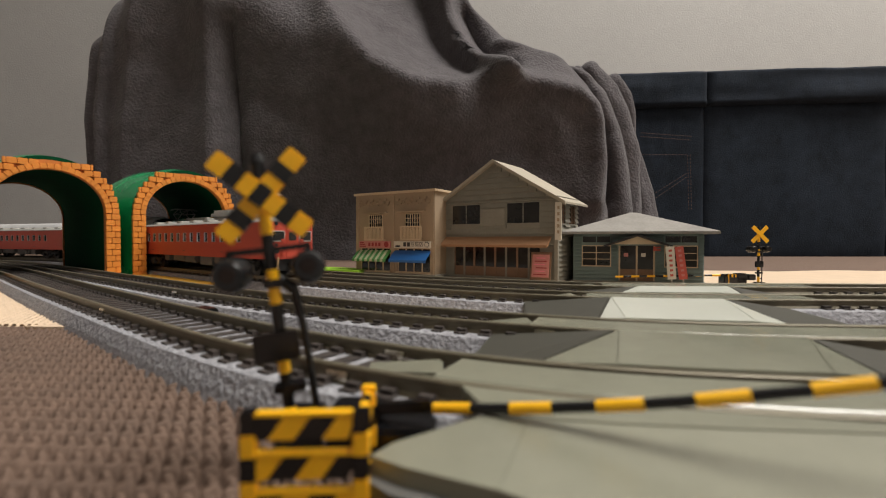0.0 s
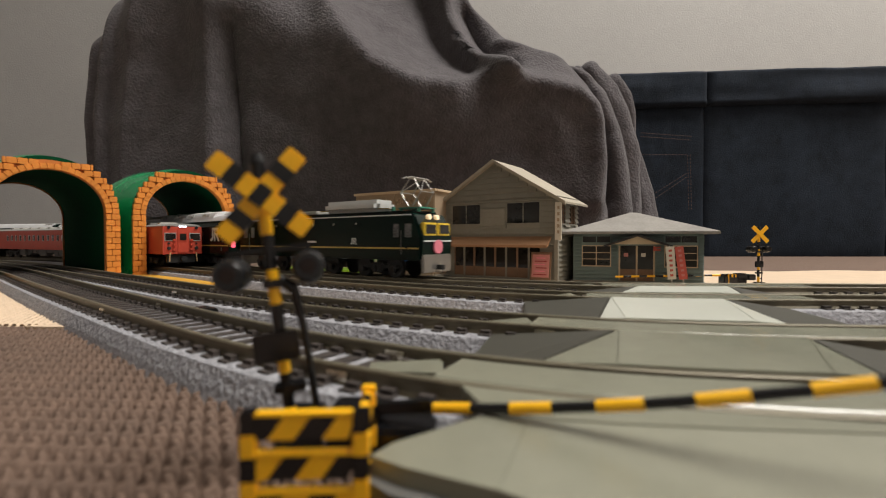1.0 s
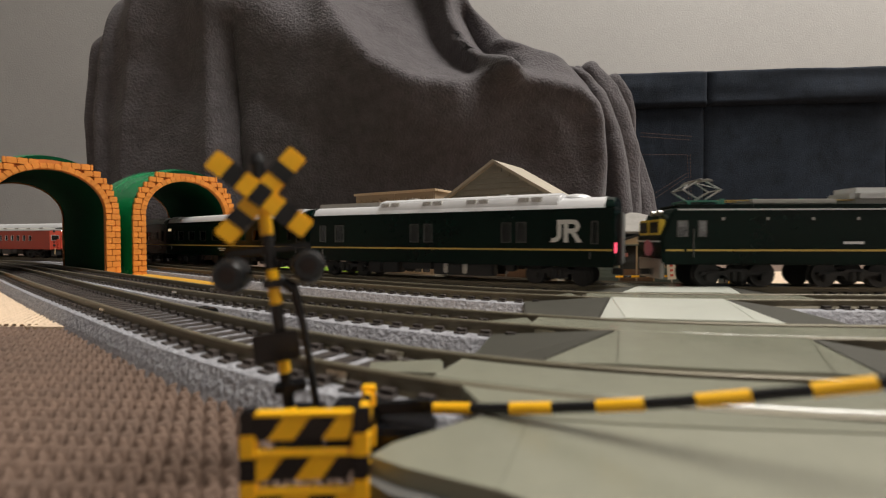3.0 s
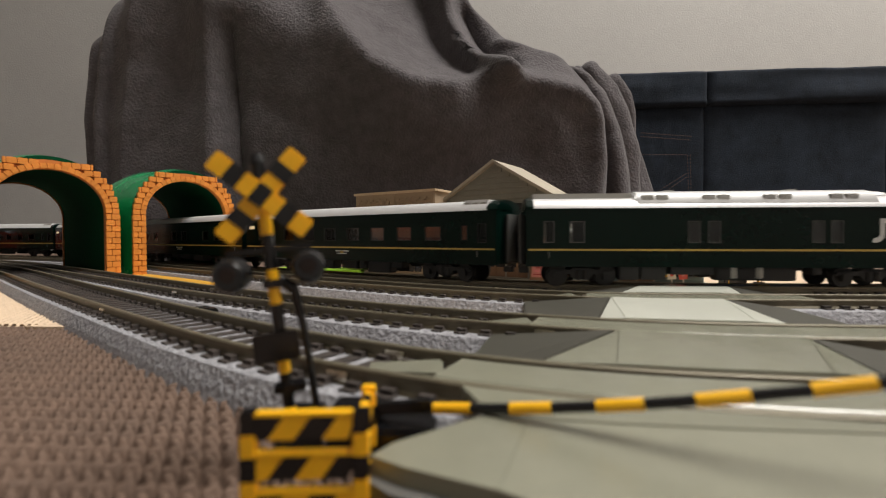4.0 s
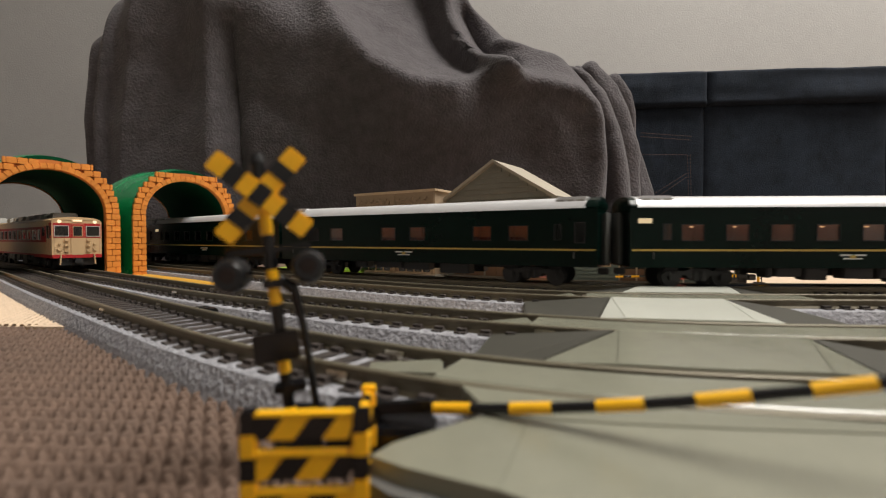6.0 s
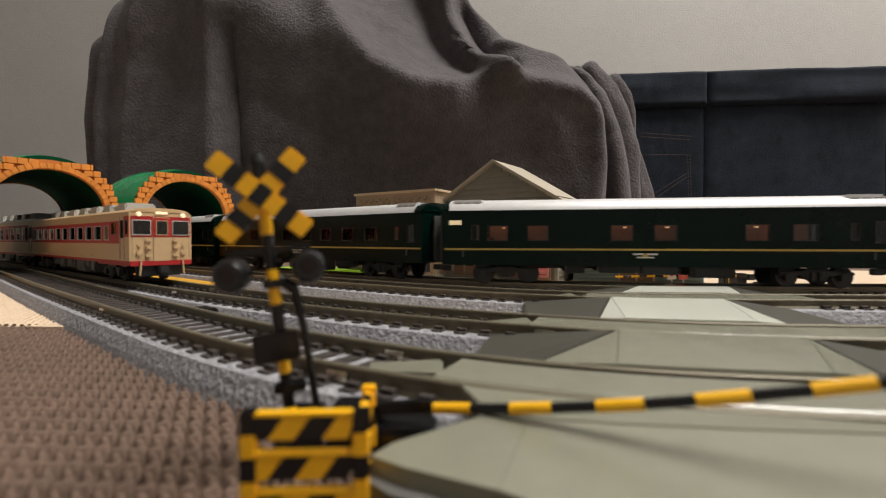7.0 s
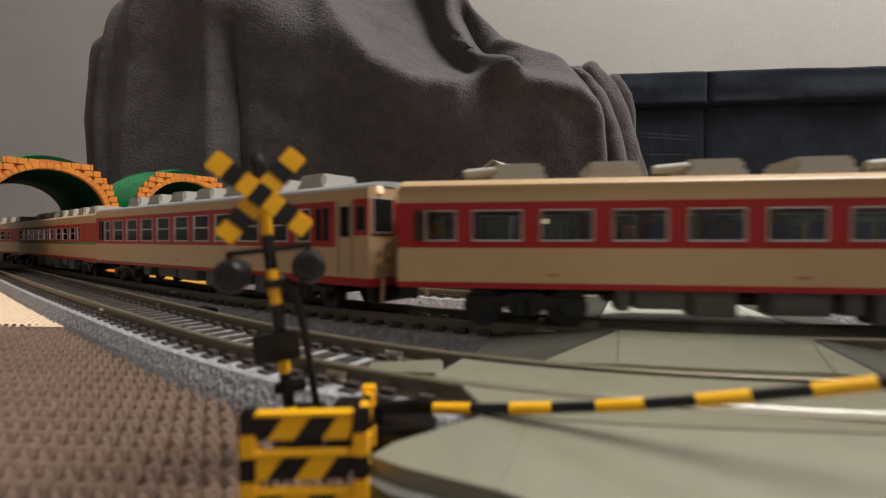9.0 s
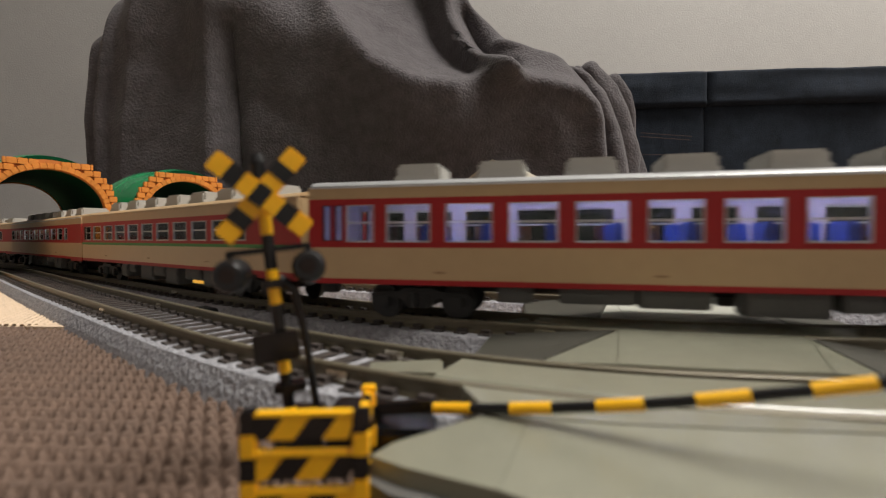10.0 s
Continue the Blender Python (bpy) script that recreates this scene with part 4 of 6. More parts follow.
def station():
    w, h, d = 52.0, 20.8, 34.0
    t = thing("station_building", "grey-green wooden station house with a wide grey hipped roof", "station", face_pose((58.5, 207.8), 18))
    holes = [(4.0, 15.5, 7.0, 15.5), (4.0, 15.5, 17.2, 19.8), (37.5, 49.5, 7.0, 15.5), (37.5, 49.5, 17.2, 19.8), (19.0, 33.5, 0.5, 15.8)]
    fw = holed_wall("front_wall", w, h, holes, M_TEAL, t)
    siding("board", 0, w, 0, h, 0, fw, M_TEAL, 1.6, [(a - .5, b + .5, c - .6, e + .5) for a, b, c, e in holes])
    for x in (0, w - 1.2):
        bx("side_wall", (x, x + 1.2, 1.2, d, 0, h), M_TEAL, t)
    bx("rear_wall", (1.2, w - 1.2, d - 1.2, d, 0, h), M_TEAL, t)
    bx("interior_wall", (2, w - 2, 18, 18.5, 0, h - 1), M_WOODBR, t)
    for a, b, c, e in holes[:4]:
        big = e - c > 5
        window(t, a, b, c, e, M_CREAMTRIM if big else M_TEAL, 2, 3 if big else 1, glass_m=M_SHOPGLASS)
    for x in (19.0, 26.0, 32.9):
        bx("door_post", (x, x + 0.7, 0.2, 0.9, 0.5, 15.8), M_CREAMTRIM, t)
    for x in (19.7, 26.7):
        dr = bx("door", (x, x + 6.2, 0.45, 0.8, 0.5, 5.6), M_WOODBR, t)
        bx("pane", (x, x + 6.2, 0.5, 0.6, 5.6, 15.8), M_SHOPGLASS, dr)
        bx("poster", (x + 1.4, x + 3.2, 0.4, 0.5, 11.0, 12.6), M_PINK if x < 22 else M_WHITE, dr)
    # hipped roof with thick eaves
    bm = bmesh.new()
    o = 5.0
    e = [(-o, -o, h), (w + o, -o, h), (w + o, d + o, h), (-o, d + o, h)]
    e0 = [bm.verts.new(Vector(p) * MM) for p in e]
    e1 = [bm.verts.new((Vector(p) + Vector((0, 0, 1.1))) * MM) for p in e]
    r0, r1 = bm.verts.new(Vector((w / 2 - 1.2, d / 2, 31.0)) * MM), bm.verts.new(Vector((w / 2 + 1.2, d / 2, 31.0)) * MM)
    bm.faces.new(e0[::-1])
    for k in range(4):
        bm.faces.new((e0[k], e0[(k + 1) % 4], e1[(k + 1) % 4], e1[k]))
    bm.faces.new((e1[0], e1[1], r1, r0))
    bm.faces.new((e1[1], e1[2], r1))
    bm.faces.new((e1[2], e1[3], r0, r1))
    bm.faces.new((e1[3], e1[0], r0))
    part("roof", bm, M_ROOFGREY, t, "weathered grey hipped roof", 0.1)
    # porch gable
    for sx in (-1, 1):
        bm = bmesh.new()
        prism(bm, [(26.2, 20.6), (26.2 + sx * 13.5, 15.9), (26.2 + sx * 13.5, 15.2), (26.2, 19.8)], -6.0, 0.0, "y")
        part("porch_roof", bm, M_INK, t, "dark porch roof edge", 0.1)
    bm = bmesh.new()
    prism(bm, [(26.2, 19.7), (26.2 + 9.5, 16.4), (26.2 - 9.5, 16.4)], -4.4, -3.9, "y")
    part("porch_gable", bm, M_CREAMTRIM, t)
    bx("wall_sign", (32.8, 35.6, -0.9, -0.6, 13.6, 15.4), M_REDSIGN, t)
    bx("plinth", (-1, w + 1, -1, d + 1, 0, 0.5), M_SIDING, t)
    for dx, mt, tilt, k in ((0, M_WHITE, -4, 0), (4.4, M_REDSIGN, -8, 1)):
        b = thing("banner_sign", "leaning white banner sign with red writing" if k == 0 else "leaning red banner sign with white writing", "banner", face_pose((91.5 + dx, 188 - dx * 0.2), 14) @ pose(0, 0, 0, 0, tilt, 0), group="banner signs")
        bx("cloth", (0, 3.2, -0.15, 0.15, 2.2, 15.5), mt, b)
        bx("pole", (1.3, 1.8, 0.15, 0.5, 0, 15.8), M_GREYBOX, b)
        for j in range(6):
            bx("writing_bar", (1.0, 2.2, -0.2, -0.12, 3.4 + j * 2.0, 4.3 + j * 2.0), M_PINK if k else M_REDSIGN, b)


shop_building()
house()
station()


# ---- soft things behind the layout ----
def hanging_fold(ob, line, depth):
    """A rolled fold of cloth hanging down, rounded at its top, with soft dents."""
    zs = [-q[1] for q in line]
    n, m = 60, 28
    top = line[0][1] + line[0][2] * 0.8
    verts = []
    for j in range(n + 1):
        v = j / n
        h = top + (line[-1][1] - top) * v ** 1.3
        cx, r = np.interp(-h, zs, [q[0] for q in line]), np.interp(-h, zs, [q[2] for q in line])
        d = (top - h) / (line[0][2] * 1.3)
        r *= math.sqrt(max(1 - (1 - min(d, 1)) ** 2, 0.0))
        for i in range(m):
            a = math.tau * i / m
            k = 1 + 0.16 * noise.noise((math.cos(a) * 1.3 + depth, math.sin(a) * 1.3, h * 0.03)) + 0.05 * math.sin(3 * a + h * 0.03)
            verts.append(((cx + r * k * math.cos(a)) * MM, (depth + 0.9 * r * k * math.sin(a)) * MM, (h + 0.12 * r * math.cos(a)) * MM))
    faces = [(j * m + i, (j + 1) * m + i, (j + 1) * m + (i + 1) % m, j * m + (i + 1) % m) for j in range(n) for i in range(m)]
    me = bpy.data.meshes.new("fold")
    me.from_pydata(verts, [], faces)
    me.materials.append(M_BLANKET)
    me.shade_smooth()
    part("fold", me, None, ob)


def blanket():
    """A fleece blanket draped over something tall, its folds running down from the top."""
    zs = [-9, 46, 95, 130, 165, 181, 193, 203, 218, 241, 261, 300, 420]
    xl = [-360, -356, -351, -350, -347, -346, -344, -341, -331, -317, -302, -270, -180]
    xr = [200, 193, 186, 179, 167, 152, 130, 98, 66, 46, 28, 0, -60]
    nu, nv = 420, 190
    u = np.linspace(0, 1, nu)[None, :]
    z = np.linspace(-9, 420, nv)[:, None]
    left, right = np.interp(z, zs, xl), np.interp(z, zs, xr)
    ang = math.pi * (1.04 - 1.08 * u)
    c, a = (left + right) / 2, (right - left) / 2
    hang = np.clip(1 - z / 420, 0, 1)
    ker = np.exp(-np.linspace(-2, 2, 17) ** 2)
    x = c + a * np.cos(ang)
    sn = np.sin(np.clip(ang, 0, math.pi))
    xm = c + a * np.cos(ang)
    brow = np.interp(xm, [-360, -250, -180, -105, -60, -14, 40, 124, 160, 200], [290, 262, 240, 196, 160, 138, 142, 150, 134, 118])
    up, down = np.logaddexp(0, (z - brow) / 12) * 12, np.logaddexp(0, (brow - z) / 12) * 12
    y = 490 - 88 * sn ** 0.8 + (0.8 * up + 0.20 * np.minimum(down, 90)) * sn
    X = c + a * np.cos(ang)

    def ridge(pts, width, amp, taper=0.0):
        """A rounded fold along a line of (x, height)."""
        best = np.full(X.shape, 1e9)
        for (x0, z0), (x1, z1) in zip(pts, pts[1:]):
            dx, dz = x1 - x0, z1 - z0
            k = np.clip(((X - x0) * dx + (z - z0) * dz) / (dx * dx + dz * dz), 0, 1)
            best = np.minimum(best, np.hypot(X - x0 - k * dx, z - z0 - k * dz))
        return amp * np.exp(-(best / width) ** 1.4)

    fan = (X + 60) / (200 + 340 * hang)
    f = 5 * np.sin(fan * 13 + 0.8 + z * 0.004) * hang ** 0.6 * np.clip((X + 330) / 60, 0, 1)
    # swags and long folds
    f += ridge([(-150, 330), (-118, 255), (-90, 205), (-62, 172), (-30, 154), (10, 152), (48, 165)], 17, 20)
    f += ridge([(-6, 310), (8, 236), (16, 210), (30, 189), (48, 174), (60, 162)], 9, 22)
    f += ridge([(56, 162), (92, 158), (120, 152), (138, 140), (144, 120), (146, 90), (140, 55)], 12, 17)
    f += ridge([(60, 214), (92, 203), (118, 198), (140, 190)], 8, 9)
    f += ridge([(-190, 300), (-205, 200), (-208, 120), (-212, 20)], 17, 15)
    f += ridge([(-260, 300), (-280, 200), (-290, 120), (-300, 20)], 18, 12)
    f += ridge([(100, 130), (120, 90), (128, 50), (130, 0)], 30, 10)
    f += ridge([(-330, 230), (-342, 120), (-350, 20)], 7, 12)
    f += ridge([(-308, 250), (-322, 140), (-328, 20)], 7, 11)
    f += ridge([(-349, 200), (-358, 90), (-362, 10)], 6, 9)
    # hollows
    f -= ridge([(-100, 120), (-60, 95), (10, 86), (70, 100)], 34, 10)
    f -= ridge([(-188, 205), (-190, 150), (-188, 90), (-186, 20)], 9, 14)
    f -= ridge([(-26, 290), (-14, 225), (2, 196), (24, 172)], 14, 12)
    f -= ridge([(22, 250), (34, 222), (48, 196), (70, 182)], 9, 16)
    f -= ridge([(122, 198), (142, 168), (157, 130), (163, 60)], 6, 18)
    f -= ridge([(158, 120), (162, 60), (168, 0)], 9, 18)
    f -= 16 * np.exp(-(((X + 55) / 130) ** 2 + ((z - 32) / 50) ** 2))
    y = y - f
    x = x + 0 * z
    for j in range(nv):
        for i in range(0, nu):
            p = (x[j, i] * 0.012, y[j, i] * 0.012, z[j, 0] * 0.012)
            y[j, i] += 6.0 * noise.noise(p) + 2.2 * noise.noise((p[0] * 3, p[1] * 3, p[2] * 3))
            x[j, i] += 2.0 * noise.noise((p[0] + 9, p[1], p[2]))
    verts = np.c_[x.ravel(), y.ravel(), np.repeat(z.ravel(), nu)] * MM
    k = np.arange(nu * nv).reshape(nv, nu)
    faces = np.c_[k[:-1, :-1].ravel(), k[:-1, 1:].ravel(), k[1:, 1:].ravel(), k[1:, :-1].ravel()]
    me = bpy.data.meshes.new("blanket")
    me.from_pydata(verts.tolist(), [], faces.tolist())
    me.materials.append(M_BLANKET)
    me.shade_smooth()
    ob = new("blanket", me)
    so = ob.modifiers.new("thickness", "SOLIDIFY")
    so.thickness, so.offset = 0.003, 1
    # gathered end hanging beside the main drape, in rolled folds of (x, height, half width)
    hanging_fold(ob, [(150, 191, 12), (162, 172, 16), (172, 150, 16), (183, 114, 16), (189, 73, 14), (193, -9, 13)], 478)
    hanging_fold(ob, [(136, 189, 7), (148, 168, 9), (158, 138, 9), (166, 100, 7)], 474)
    hanging_fold(ob, [(177, 183, 10), (184, 167, 13), (188, 150, 12), (192, 126, 9), (192, 90, 7), (194, -9, 7)], 486)
    hanging_fold(ob, [(194, 132, 4), (200, 97, 10), (207, 68, 13), (218, -9, 17)], 489)
    return tagged(ob, "dark grey fleece blanket draped in folds over something tall", "blanket")


blanket()
def soft_slab(x0, x1, z0, z1, y0, y1, seed, tilt=0.0):
    """A thick soft folded panel with sagging, rounded edges."""
    nx, nz = 90, 60
    bm = bmesh.new()
    grid = []
    for j in range(nz + 1):
        row = []
        for i in range(nx + 1):
            u, v = i / nx, j / nz
            bulge = (1 - abs(2 * u - 1) ** 26) * (1 - abs(2 * v - 1) ** 16)
            x = x0 + (x1 - x0) * u
            z = z0 + (z1 - z0) * v + 3.0 * noise.noise((u * 3 + seed, v * 2, 1)) * v * (1 if tilt == 0 else 0.5) + tilt * u
            y = y0 + (y1 - y0) * (1 - bulge) * 0.07 - 1.6 * noise.noise((x * 0.012, v * 2, 0)) * 1.6 - 0.5 * noise.noise((u * 9, v * 2, seed))
            row.append(bm.verts.new((x * MM, y * MM, z * MM)))
        grid.append(row)
    for a, b in zip(grid, grid[1:]):
        for i in range(nx):
            bm.faces.new((a[i], a[i + 1], b[i + 1], b[i]))
    rim = grid[0] + [r[-1] for r in grid[1:]] + grid[-1][-2::-1] + [r[0] for r in grid[-2:0:-1]]
    back = [bm.verts.new((v.co.x, y1 * MM, v.co.z)) for v in rim]
    n = len(rim)
    for k in range(n):
        bm.faces.new((rim[k], rim[(k + 1) % n], back[(k + 1) % n], back[k]))
    bm.faces.new(back)
    return bm


def jeans(x0, x1, ztop, seed, pocket, tilt):
    t = thing("folded_jeans", "dark navy denim trousers folded into a tall pile", "jeans", group="folded jeans")
    part("leg_panel", soft_slab(x0 - 2.2, x1 + 2.2, -9, ztop - 32, 520, 600, seed), M_DENIM, t, "", 0, True)
    part("folded_waist", soft_slab(x0 - 1, x1 + 1, ztop - 38, ztop, 512, 606, seed + 5, tilt), M_DENIM, t, "folded-over navy denim waist", 0, True)
    if pocket:
        def stitch(a, b, n=16):
            bm = bmesh.new()
            for k in range(n):
                p, q = np.array(a) + (np.array(b) - a) * (k / n), np.array(a) + (np.array(b) - a) * ((k + 0.6) / n)
                cyl(bm, (p[0], 513.5, p[1]), (q[0], 513.5, q[1]), 0.35, n=6)
            part("stitching", bm, M_STITCH, t, "brown thread stitching")
        for dz in (0, -4):
            stitch((x0 + 28, 136 + dz), (x0 + 85, 132 + dz), 20)
        for dx in (0, 3):
            stitch((x0 + 80 + dx, 112), (x0 + 82 + dx, 50), 16)
        stitch((x0 + 45, 70), (x0 + 80, 92), 12)
        stitch((x0 + 45, 64), (x0 + 80, 88), 12)
        stitch((x0 + 30, 112), (x0 + 80, 112), 14)
    return t


jeans(190, 292, 202, 1, True, 3)
jeans(293, 498, 205, 2, False, 6)
jeans(501, 700, 211, 3, False, 2)


# ---- trains ----
def profile(hw, zb, zs, zt, r=4.0, n=8):
    """Half-round roofed cross-section, side by side from the lower near edge round to the far one."""
    pts = [(-hw, zb), (-hw, zs)]
    for k in range(1, n):
        a = math.pi * k / n
        pts.append((-hw * math.cos(a) * (0.97 if 0 < k < n else 1), zs + (zt - zs) * math.sin(a) ** 0.7))
    return pts + [(hw, zs), (hw, zb)]


def bogie(parent, x, gap=14.0, r=2.9, material=None):
    """A truck: cross beam, shaped side frames, springs, axle boxes and flanged wheels."""
    mt = material or M_UNDER
    b = bx("bogie", (x - 3, x + 3, -6.4, 6.4, 2.2, 4.6), mt, parent, bevel=0.3)
    for sy in (-1, 1):
        bm = bmesh.new()
        g = gap / 2
        prism(bm, [(x - g - 2.6, 3.6), (x - g - 2.2, 4.4), (x - 3.6, 4.6), (x - 2.4, 5.2), (x + 2.4, 5.2), (x + 3.6, 4.6), (x + g + 2.2, 4.4), (x + g + 2.6, 3.6),
                   (x + g + 1.0, 3.2), (x + 3.4, 3.4), (x + 2.2, 1.9), (x - 2.2, 1.9), (x - 3.4, 3.4), (x - g - 1.0, 3.2)], sy * 6.9 - 0.45, sy * 6.9 + 0.45, "y")
        part("side_frame", bm, mt, b, bevel=0.12)
        for dx in (-1.0, 1.0):
            bm = bmesh.new()
            cyl(bm, (x + dx, sy * 7.5, 1.8), (x + dx, sy * 7.5, 4.4), 0.75, n=10)
            part("spring", bm, mt, b, "", 0.1)
        for e in (-1, 1):
            bm = bmesh.new()
            cyl(bm, (x + e * g, sy * 4.6, r), (x + e * g, sy * 5.0, r), r + 0.45, n=24)
            cyl(bm, (x + e * g, sy * 5.0, r), (x + e * g, sy * 6.2, r), r, n=24)
            part("wheel", bm, M_WHEEL, b, "", 0.12, True)
            bx("axle_box", (x + e * g - 1.2, x + e * g + 1.2, sy * 7.3 - 0.6, sy * 7.3 + 0.6, 1.8, 4.0), mt, b, bevel=0.2)
    return b


def panel(name, L0, L1, z0, z1, holes, y, material, parent, thick=0.7, label=""):
    """One side of a car: an upright sheet with real openings (x0, x1, z0, z1), its outer face at y."""
    xs = sorted({L0, L1, *[v for h in holes for v in h[:2]]})
    zs = sorted({z0, z1, *[v for h in holes for v in h[2:]]})
    inner = y - math.copysign(thick, y)
    nx, nz = len(xs) - 1, len(zs) - 1

    def solid(i, j):
        if not (0 <= i < nx and 0 <= j < nz):
            return False
        mx, mz = (xs[i] + xs[i + 1]) / 2, (zs[j] + zs[j + 1]) / 2
        return not any(h[0] < mx < h[1] and h[2] < mz < h[3] for h in holes)
    bm = bmesh.new()
    seen = {}

    def v(i, j, k):
        if (i, j, k) not in seen:
            seen[(i, j, k)] = bm.verts.new((xs[i] * MM, (y if k else inner) * MM, zs[j] * MM))
        return seen[(i, j, k)]
    for i in range(nx):
        for j in range(nz):
            if not solid(i, j):
                continue
            for k in (0, 1):
                bm.faces.new((v(i, j, k), v(i + 1, j, k), v(i + 1, j + 1, k), v(i, j + 1, k)))
            for (di, dj), (p, q) in (((-1, 0), ((i, j), (i, j + 1))), ((1, 0), ((i + 1, j), (i + 1, j + 1))),
                                     ((0, -1), ((i, j), (i + 1, j))), ((0, 1), ((i, j + 1), (i + 1, j + 1)))):
                if not solid(i + di, j + dj):
                    bm.faces.new((v(*p, 0), v(*q, 0), v(*q, 1), v(*p, 1)))
    return part(name, bm, material, parent, label)


def car_window(parent, hole, y, sash, rim=0.3, bar=False):
    """A metal frame in an opening, with a clear pane and, if wanted, a bar across."""
    x0, x1, z0, z1 = hole
    e = math.copysign(1, y)
    bm = bmesh.new()
    ya, yb = sorted((y - e * 0.35, y + e * 0.12))
    box(bm, x0, x1, ya, yb, z0, z0 + rim)
    box(bm, x0, x1, ya, yb, z1 - rim * 0.7, z1)
    box(bm, x0, x0 + rim * 0.7, ya, yb, z0 + rim, z1 - rim * 0.7)
    box(bm, x1 - rim * 0.7, x1, ya, yb, z0 + rim, z1 - rim * 0.7)
    if bar:
        box(bm, x0 + rim * 0.7, x1 - rim * 0.7, ya + 0.05, yb - 0.05, (z0 + z1) / 2, (z0 + z1) / 2 + 0.32)
    f = part("window", bm, sash, parent)
    pane = bx("pane", (x0 + 0.1, x1 - 0.1, y - e * 0.26 - 0.03, y - e * 0.26 + 0.03, z0 + 0.1, z1 - 0.1), M_CLEAR, f)
    pane.visible_shadow = False
    return f


def seats(parent, L, z, material, pitch, tall=5.2, n=None, first=None):
    """Rows of seat backs on both sides of the aisle."""
    k = n or int(L * 0.74 / pitch)
    first = -L * 0.37 if first is None else first
    for i in range(k):
        x = first + i * pitch
        for sy in (-1, 1):
            bm = bmesh.new()
            box(bm, x - 0.7, x + 0.7, sy * 4.9 - 2.7, sy * 4.9 + 2.7, z, z + tall)
            box(bm, x - 3.0, x + 3.0, sy * 4.9 - 2.6, sy * 4.9 + 2.6, z, z + tall * 0.45)
            part("seat", bm, material, parent, "", 0.3)


def curved_stroke(bm, cx, cz, r0, r1, a0, a1, y0, y1, n=12):
    """A flat bent bar of a painted mark, between two radii."""
    pts = [(cx + r1 * math.cos(a0 + (a1 - a0) * k / n), cz + r1 * math.sin(a0 + (a1 - a0) * k / n)) for k in range(n + 1)]
    pts += [(cx + r0 * math.cos(a0 + (a1 - a0) * k / n), cz + r0 * math.sin(a0 + (a1 - a0) * k / n)) for k in range(n, -1, -1)]
    prism(bm, pts, y0, y1, "y")


def company_mark(parent, x, z, h, y, label):
    """A hook and a bowed block in white paint, h high."""
    y0, y1 = y - 0.1, y + 0.1
    t = h * 0.19
    r = h * 0.36
    bm = bmesh.new()
    box(bm, x + r - t, x + r, y0, y1, z + r, z + h)
    curved_stroke(bm, x, z + r, r - t, r, -math.pi * 0.62, 0, y0, y1)
    bx0 = x + r + t * 0.55
    box(bm, bx0 - t * 0.55, bx0 + h * 0.40, y0, y1, z + h - t, z + h)
    box(bm, bx0, bx0 + t, y0, y1, z, z + h - t)
    q = (h * 0.58) / 2
    curved_stroke(bm, bx0 + h * 0.40, z + h - q, q - t, q, -math.pi / 2, math.pi / 2, y0, y1)
    box(bm, bx0 + t, bx0 + h * 0.40, y0, y1, z + h - 2 * q, z + h - 2 * q + t)
    prism(bm, [(bx0 + h * 0.30, z + h - 2 * q), (bx0 + h * 0.52, z + h - 2 * q), (bx0 + h * 0.80, z), (bx0 + h * 0.56, z)], y0, y1, "y")
    return part("white_mark", bm, M_MARK, parent, label)


def couplers(parent, L):
    for e in (-1, 1):
        bx("coupler", (e * L / 2 - 1.5, e * L / 2 + 1.5, -1.0, 1.0, 3.2, 5.0), M_UNDER, parent, bevel=0.2)


def under_boxes(parent, L, zb, seed, material, reach=0.2):
    """Boxes, tanks and rods of uneven depth under the floor, with daylight between some of them."""
    rnd = random.Random(seed)
    x = -L * reach
    while x < L * (reach - 0.02):
        w = min(rnd.choice((2.4, 5.5, 8.0, 11.0)) * rnd.uniform(0.85, 1.15), L * reach - x + 3)
        deep = rnd.uniform(2.4, 4.7)
        for sy in (-1, 1):
            b = bx("underfloor_box", (x, x + w, sy * 5.6 - 2.0, sy * 5.6 + 2.0, zb - deep, zb), material, parent, bevel=0.25)
            bx("lid", (x + 0.5, x + w - 0.5, sy * 7.55 - 0.2, sy * 7.55 + 0.2, zb - deep + 0.6, zb - 0.7), material, b, bevel=0.1)
        x += w + rnd.choice((0.5, 1.2, 4.2))
    bx("centre_beam", (-L * 0.3, L * 0.3, -1.0, 1.0, zb - 1.6, zb), M_UNDER, parent)


HW = 8.9


VAN_L, COACH_L = 111.4, 125.2


